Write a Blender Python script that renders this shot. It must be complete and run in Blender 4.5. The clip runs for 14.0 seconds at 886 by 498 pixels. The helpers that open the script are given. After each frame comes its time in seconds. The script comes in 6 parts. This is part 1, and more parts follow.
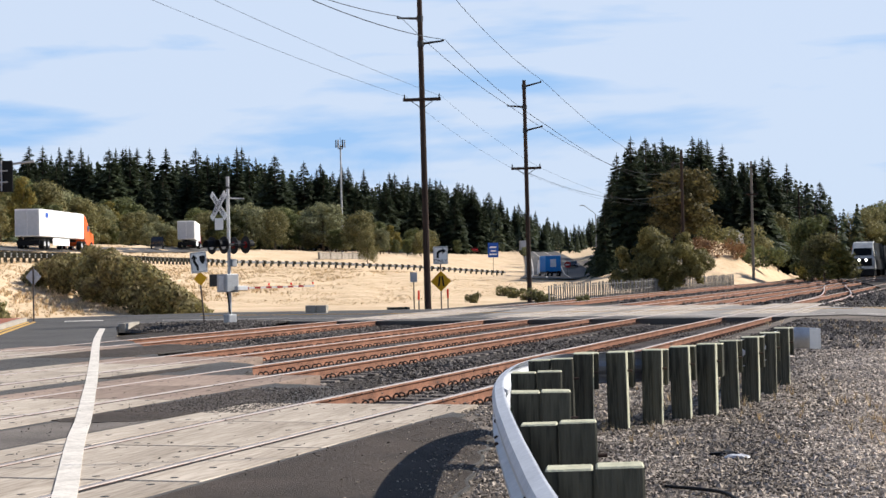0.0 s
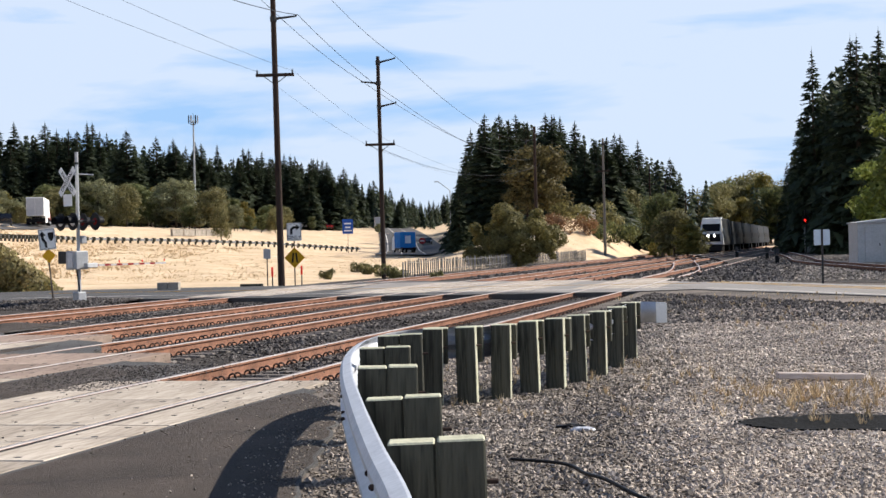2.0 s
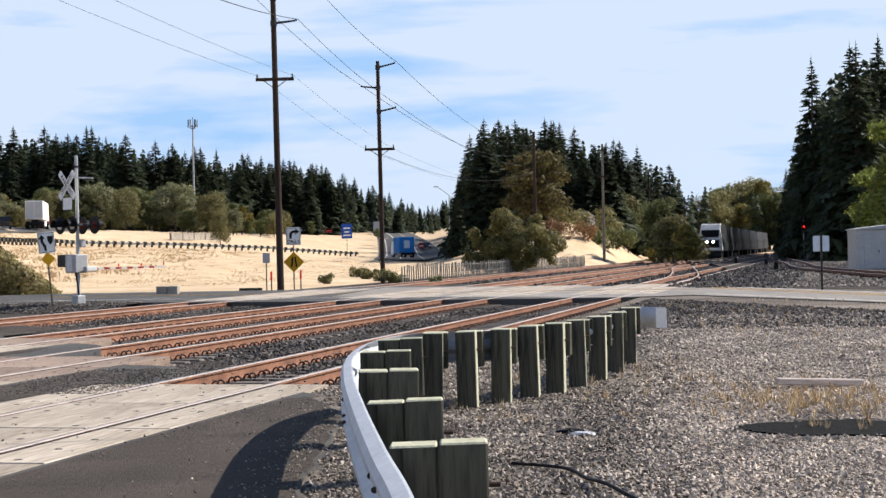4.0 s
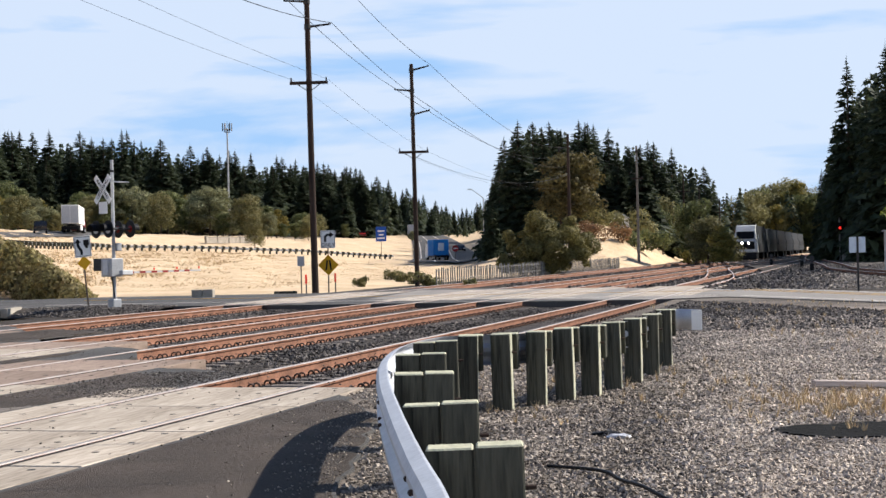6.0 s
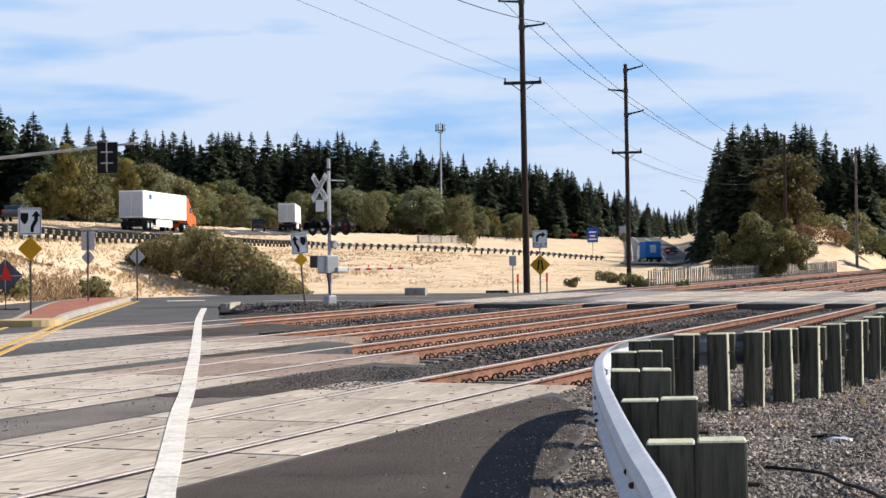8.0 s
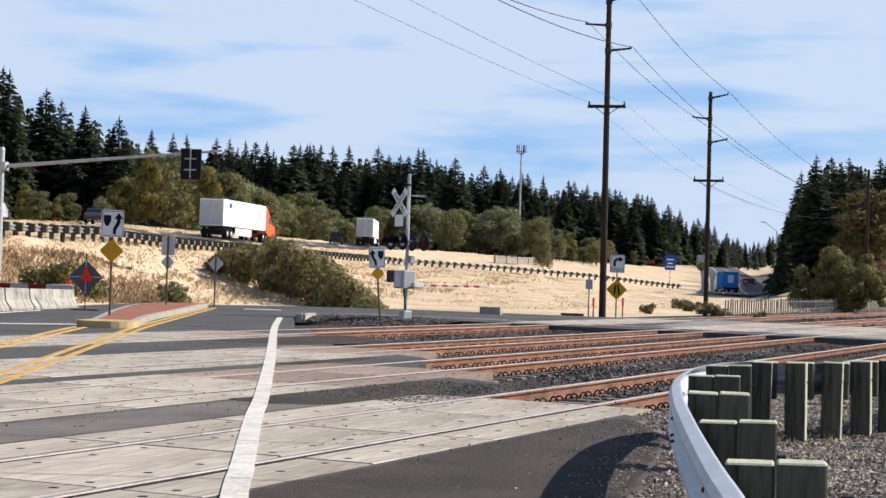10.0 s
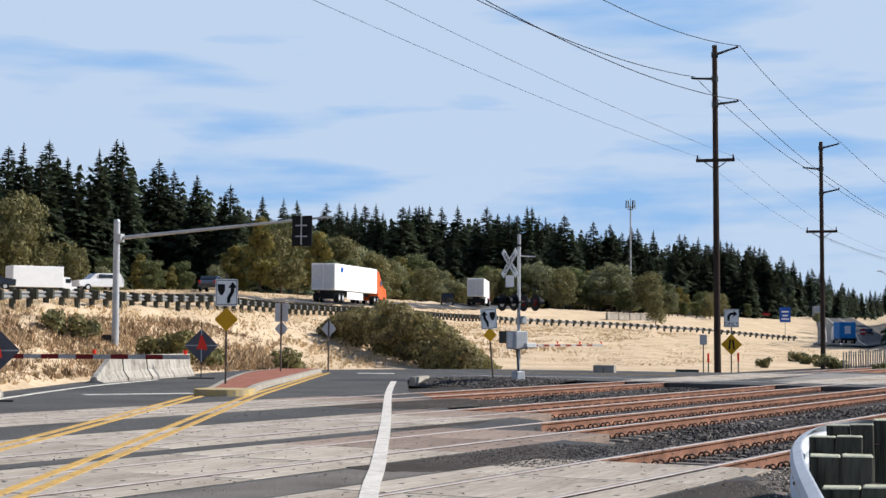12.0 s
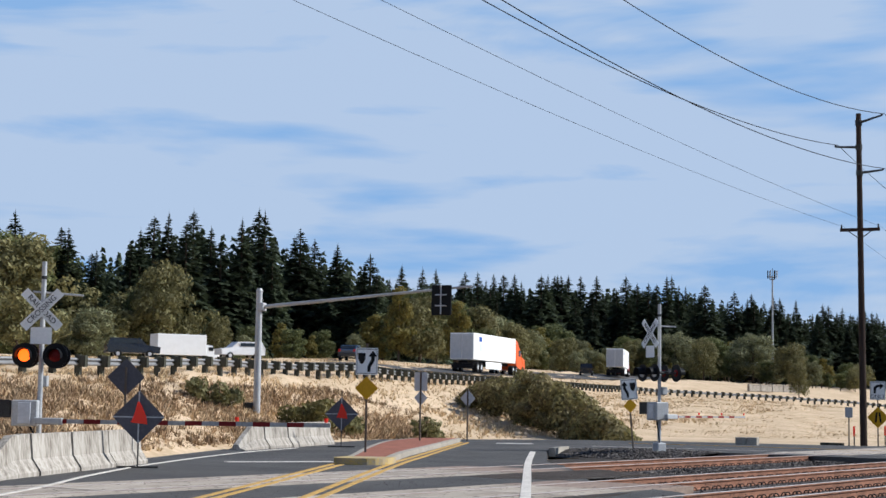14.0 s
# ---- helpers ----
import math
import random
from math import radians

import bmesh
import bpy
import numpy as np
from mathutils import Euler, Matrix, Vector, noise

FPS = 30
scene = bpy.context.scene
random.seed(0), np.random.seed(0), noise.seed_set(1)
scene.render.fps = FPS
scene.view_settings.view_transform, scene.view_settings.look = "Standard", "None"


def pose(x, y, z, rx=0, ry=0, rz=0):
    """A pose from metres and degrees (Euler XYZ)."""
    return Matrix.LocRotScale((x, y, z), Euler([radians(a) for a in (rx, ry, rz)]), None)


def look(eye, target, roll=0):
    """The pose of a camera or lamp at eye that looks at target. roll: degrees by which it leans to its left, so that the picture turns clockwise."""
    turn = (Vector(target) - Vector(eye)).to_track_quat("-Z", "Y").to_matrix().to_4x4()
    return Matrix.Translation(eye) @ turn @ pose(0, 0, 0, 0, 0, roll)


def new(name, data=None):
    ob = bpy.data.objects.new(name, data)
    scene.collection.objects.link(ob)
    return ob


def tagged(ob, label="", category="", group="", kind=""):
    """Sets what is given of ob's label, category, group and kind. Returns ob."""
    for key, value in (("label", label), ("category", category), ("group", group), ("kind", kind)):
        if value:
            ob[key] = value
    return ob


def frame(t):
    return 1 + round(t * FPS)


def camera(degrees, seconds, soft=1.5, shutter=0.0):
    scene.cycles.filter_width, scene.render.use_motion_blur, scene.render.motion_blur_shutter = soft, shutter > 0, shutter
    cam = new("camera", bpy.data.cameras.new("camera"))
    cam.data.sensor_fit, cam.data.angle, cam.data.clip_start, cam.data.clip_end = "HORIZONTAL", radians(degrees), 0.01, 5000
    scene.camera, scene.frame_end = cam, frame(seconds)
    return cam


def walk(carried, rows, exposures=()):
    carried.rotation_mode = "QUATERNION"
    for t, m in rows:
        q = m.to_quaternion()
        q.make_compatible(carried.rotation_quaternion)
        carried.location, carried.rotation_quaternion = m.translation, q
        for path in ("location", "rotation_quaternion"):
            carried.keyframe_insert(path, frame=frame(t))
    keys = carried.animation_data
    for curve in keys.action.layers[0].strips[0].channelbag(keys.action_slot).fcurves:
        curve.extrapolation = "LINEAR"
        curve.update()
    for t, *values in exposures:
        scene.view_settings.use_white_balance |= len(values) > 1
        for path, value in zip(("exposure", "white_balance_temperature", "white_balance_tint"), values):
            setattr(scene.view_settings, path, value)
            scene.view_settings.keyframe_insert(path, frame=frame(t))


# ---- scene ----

# ---- camera ----
cam = camera(29.64, 14.0)
EYE = 1.51
PATH = [
    (0.0, 0.013, 0.031, 0.042, 4.518, 0.832, -1.184),
    (0.5, 0.025, 0.025, 0.027, 2.590, 0.548, -1.286),
    (1.0, 0.063, 0.032, 0.020, 0.986, 0.221, -1.459),
    (1.5, 0.072, 0.023, 0.032, 0.000, -0.001, -1.511),
    (2.0, 0.069, 0.015, 0.035, -0.418, -0.084, -1.334),
    (4.5, 0.050, 0.002, 0.027, -0.380, 0.253, -1.031),
    (5.0, 0.054, -0.004, 0.030, -0.254, 0.569, -0.935),
    (5.5, 0.033, -0.011, 0.031, 0.009, 0.541, -1.002),
    (6.0, 0.046, 0.002, 0.029, 0.706, 0.201, -1.322),
    (6.5, 0.010, 0.016, 0.000, 2.112, -0.314, -1.776),
    (7.0, 0.013, 0.008, -0.009, 4.258, -0.510, -1.949),
    (7.5, 0.008, 0.012, -0.001, 6.404, -0.247, -1.572),
    (8.0, -0.001, 0.012, -0.012, 7.911, 0.358, -0.659),
    (8.2, -0.008, 0.003, -0.023, 8.286, 0.619, -0.207),
    (10.3, -0.045, 0.004, -0.068, 10.830, 0.991, 2.018),
    (10.5, -0.050, -0.000, -0.070, 11.287, 0.958, 1.889),
    (11.0, -0.058, -0.009, -0.069, 12.541, 1.202, 1.412),
    (11.5, -0.061, -0.026, -0.062, 13.570, 1.900, 0.873),
    (12.0, -0.048, -0.015, 0.002, 14.342, 2.956, 0.392),
    (12.5, -0.033, -0.021, 0.011, 14.783, 4.123, 0.046),
    (13.0, -0.038, -0.019, 0.014, 15.566, 4.919, -0.073),
    (13.5, -0.040, -0.026, 0.018, 16.997, 5.277, 0.207),
    (14.0, -0.076, -0.039, -0.005, 19.114, 5.290, 0.842),
]
walk(cam, [(t, pose(x, y, EYE + z, 90 + pitch, 0, yaw) @ pose(0, 0, 0, 0, 0, roll)) for t, x, y, z, yaw, pitch, roll in PATH], [(0.0, 0.66, 6550, 10), (1.5, 0.76, 6600, 10), (6.0, 0.75, 6600, 10), (8.0, 0.68, 6500, 10), (10.5, 0.58, 6350, 9), (12.0, 0.46, 6200, 8), (14.0, 0.28, 5950, 8)])

# ---- sky, sun, exposure ----
SUN_AZ, SUN_EL = 62.0, 36.0          # degrees right of straight ahead, and above the horizon
scene.view_settings.exposure = 0.0
to_sun = Vector((math.sin(radians(SUN_AZ)) * math.cos(radians(SUN_EL)), math.cos(radians(SUN_AZ)) * math.cos(radians(SUN_EL)), math.sin(radians(SUN_EL))))
sun = new("sun", bpy.data.lights.new("sun", "SUN"))
sun.data.energy, sun.data.angle, sun.data.color = 5.0, radians(0.53), (1.0, 0.955, 0.89)
sun.matrix_world = look(to_sun * 100, (0, 0, 0))

world = bpy.data.worlds.new("sky")
scene.world = world
world.use_nodes = True


def link_all(tree, pairs):
    for a, b in pairs:
        tree.links.new(a, b)


def build_sky():
    t = world.node_tree
    t.nodes.clear()
    N = t.nodes.new
    out, bg, sky = N("ShaderNodeOutputWorld"), N("ShaderNodeBackground"), N("ShaderNodeTexSky")
    sky.sky_type, sky.sun_disc = "NISHITA", False
    sky.sun_elevation, sky.sun_rotation = radians(SUN_EL), radians(SUN_AZ)
    sky.air_density, sky.dust_density, sky.ozone_density = 1.0, 0.15, 2.0
    co, flat, mp = N("ShaderNodeTexCoord"), N("ShaderNodeVectorMath"), N("ShaderNodeMapping")
    flat.operation = "NORMALIZE"
    mp.inputs["Rotation"].default_value = (0, radians(4), 0)
    mp.inputs["Location"].default_value = (1.3, 5.4, 2.2)
    mp.inputs["Scale"].default_value = (1.9, 1.9, 11.0)
    n1, n2 = N("ShaderNodeTexNoise"), N("ShaderNodeTexNoise")
    n1.inputs["Scale"].default_value, n1.inputs["Detail"].default_value, n1.inputs["Roughness"].default_value = 1.5, 8.0, 0.60
    n1.inputs["Distortion"].default_value = 0.7
    n2.inputs["Scale"].default_value, n2.inputs["Detail"].default_value = 3.4, 3.0
    add, ramp, mix = N("ShaderNodeMath"), N("ShaderNodeValToRGB"), N("ShaderNodeMix")
    add.operation = "ADD"
    ramp.color_ramp.elements[0].position, ramp.color_ramp.elements[1].position = 0.80, 1.66
    ramp.color_ramp.elements[0].color, ramp.color_ramp.elements[1].color = (0.0, 0.0, 0.0, 1), (1.0, 1.0, 1.0, 1)
    mix.data_type = "RGBA"
    # blue haze between the clouds, and the white of their thicker parts
    cloud = N("ShaderNodeMix")
    cloud.data_type = "RGBA"
    cloud.inputs["A"].default_value, cloud.inputs["B"].default_value = (3.9, 6.25, 9.8, 1), (6.8, 8.0, 9.9, 1)
    tint = N("ShaderNodeMix")
    tint.data_type, tint.blend_type = "RGBA", "MULTIPLY"
    tint.inputs["Factor"].default_value = 1.0
    tint.inputs["B"].default_value = (0.22, 0.56, 1.0, 1)
    bg.inputs["Strength"].default_value = 0.062
    # the thin cloud is seen edge-on near the horizon and opens towards the zenith
    axes, thin, veil = N("ShaderNodeSeparateXYZ"), N("ShaderNodeMapRange"), N("ShaderNodeMath")
    thin.interpolation_type = "SMOOTHSTEP"
    thin.inputs["From Min"].default_value, thin.inputs["From Max"].default_value = 0.24, 0.58
    thin.inputs["To Min"].default_value, thin.inputs["To Max"].default_value = 1.0, 0.10
    veil.operation = "MULTIPLY"
    veil.inputs[1].default_value = 0.94
    link_all(t, [(flat.outputs[0], axes.inputs[0]), (axes.outputs["Z"], thin.inputs["Value"]), (thin.outputs[0], veil.inputs[0]), (ramp.outputs["Color"], cloud.inputs["Factor"]), (cloud.outputs["Result"], mix.inputs["B"])])
    link_all(t, [(co.outputs["Generated"], flat.inputs[0]), (flat.outputs[0], mp.inputs["Vector"]), (mp.outputs[0], n1.inputs["Vector"]),
                 (mp.outputs[0], n2.inputs["Vector"]), (n1.outputs["Fac"], add.inputs[0]), (n2.outputs["Fac"], add.inputs[1]),
                 (add.outputs[0], ramp.inputs["Fac"]), (veil.outputs[0], mix.inputs["Factor"]), (sky.outputs[0], tint.inputs["A"]), (tint.outputs["Result"], mix.inputs["A"]),
                 (mix.outputs["Result"], bg.inputs["Color"]), (bg.outputs[0], out.inputs["Surface"])])


build_sky()


# ---- materials ----
def material(name, base, dark=None, scale=3.0, fine=40.0, rough=0.8, metal=0.0, bump=0.2, bump_scale=None, per_object=0.0, per_island=0.0, spec=0.08, stretch=(1, 1, 1), contrast=(0.35, 0.65)):
    """Two colours blended by a broad and a fine noise, with a bump; coordinates in metres."""
    m = bpy.data.materials.new(name)
    m.use_nodes = True
    t = m.node_tree
    N = t.nodes.new
    b = t.nodes["Principled BSDF"]
    b.inputs["Roughness"].default_value, b.inputs["Metallic"].default_value = rough, metal
    b.inputs["Specular IOR Level"].default_value = spec
    dark = dark or tuple(c * 0.7 for c in base)
    co, mp = N("ShaderNodeTexCoord"), N("ShaderNodeMapping")
    mp.inputs["Scale"].default_value = stretch
    geo = N("ShaderNodeNewGeometry")
    n1, n2, mul, ramp, mix = N("ShaderNodeTexNoise"), N("ShaderNodeTexNoise"), N("ShaderNodeMath"), N("ShaderNodeValToRGB"), N("ShaderNodeMix")
    n1.inputs["Scale"].default_value, n1.inputs["Detail"].default_value = scale, 5.0
    n2.inputs["Scale"].default_value, n2.inputs["Detail"].default_value = fine, 4.0
    mul.operation = "MULTIPLY_ADD"
    mul.inputs[1].default_value = 0.5
    half = N("ShaderNodeMath")
    half.operation = "MULTIPLY"
    half.inputs[1].default_value = 0.5
    ramp.color_ramp.elements[0].position, ramp.color_ramp.elements[1].position = contrast
    mix.data_type = "RGBA"
    mix.inputs["A"].default_value, mix.inputs["B"].default_value = (*dark, 1), (*base, 1)
    link_all(t, [(co.outputs["Object"], mp.inputs[0]), (mp.outputs[0], n1.inputs["Vector"]), (mp.outputs[0], n2.inputs["Vector"]),
                 (n2.outputs["Fac"], half.inputs[0]), (n1.outputs["Fac"], mul.inputs[0]), (half.outputs[0], mul.inputs[2]),
                 (mul.outputs[0], ramp.inputs[0]), (ramp.outputs[0], mix.inputs["Factor"])])
    colour = mix.outputs["Result"]
    for amount, source in ((per_object, "object"), (per_island, "island")):
        if amount:
            if source == "object":
                r = N("ShaderNodeObjectInfo").outputs["Random"]
            else:
                r = geo.outputs["Random Per Island"]
            mr, hs = N("ShaderNodeMapRange"), N("ShaderNodeHueSaturation")
            mr.inputs["To Min"].default_value, mr.inputs["To Max"].default_value = 1 - amount, 1 + amount
            link_all(t, [(r, mr.inputs["Value"]), (mr.outputs[0], hs.inputs["Value"]), (colour, hs.inputs["Color"])])
            colour = hs.outputs[0]
    t.links.new(colour, b.inputs["Base Color"])
    if bump:
        bp, n3 = N("ShaderNodeBump"), N("ShaderNodeTexNoise")
        n3.inputs["Scale"].default_value, n3.inputs["Detail"].default_value = bump_scale or fine, 3.0
        bp.inputs["Strength"].default_value, bp.inputs["Distance"].default_value = bump, 0.02
        link_all(t, [(mp.outputs[0], n3.inputs["Vector"]), (n3.outputs["Fac"], bp.inputs["Height"]), (bp.outputs[0], b.inputs["Normal"])])
    return m


def leaf_material(name, base, dark, var=0.35):
    m = material(name, base, dark, scale=0.35, fine=2.5, rough=0.7, bump=0, per_island=var, per_object=0.18, spec=0.25, contrast=(0.35, 0.7))
    t = m.node_tree
    b, out = t.nodes["Principled BSDF"], t.nodes["Material Output"]
    tr, mx = t.nodes.new("ShaderNodeBsdfTranslucent"), t.nodes.new("ShaderNodeMixShader")
    mx.inputs["Fac"].default_value = 0.32
    colour = b.inputs["Base Color"].links[0].from_socket
    link_all(t, [(colour, tr.inputs["Color"]), (b.outputs[0], mx.inputs[1]), (tr.outputs[0], mx.inputs[2]), (mx.outputs[0], out.inputs["Surface"])])
    return m


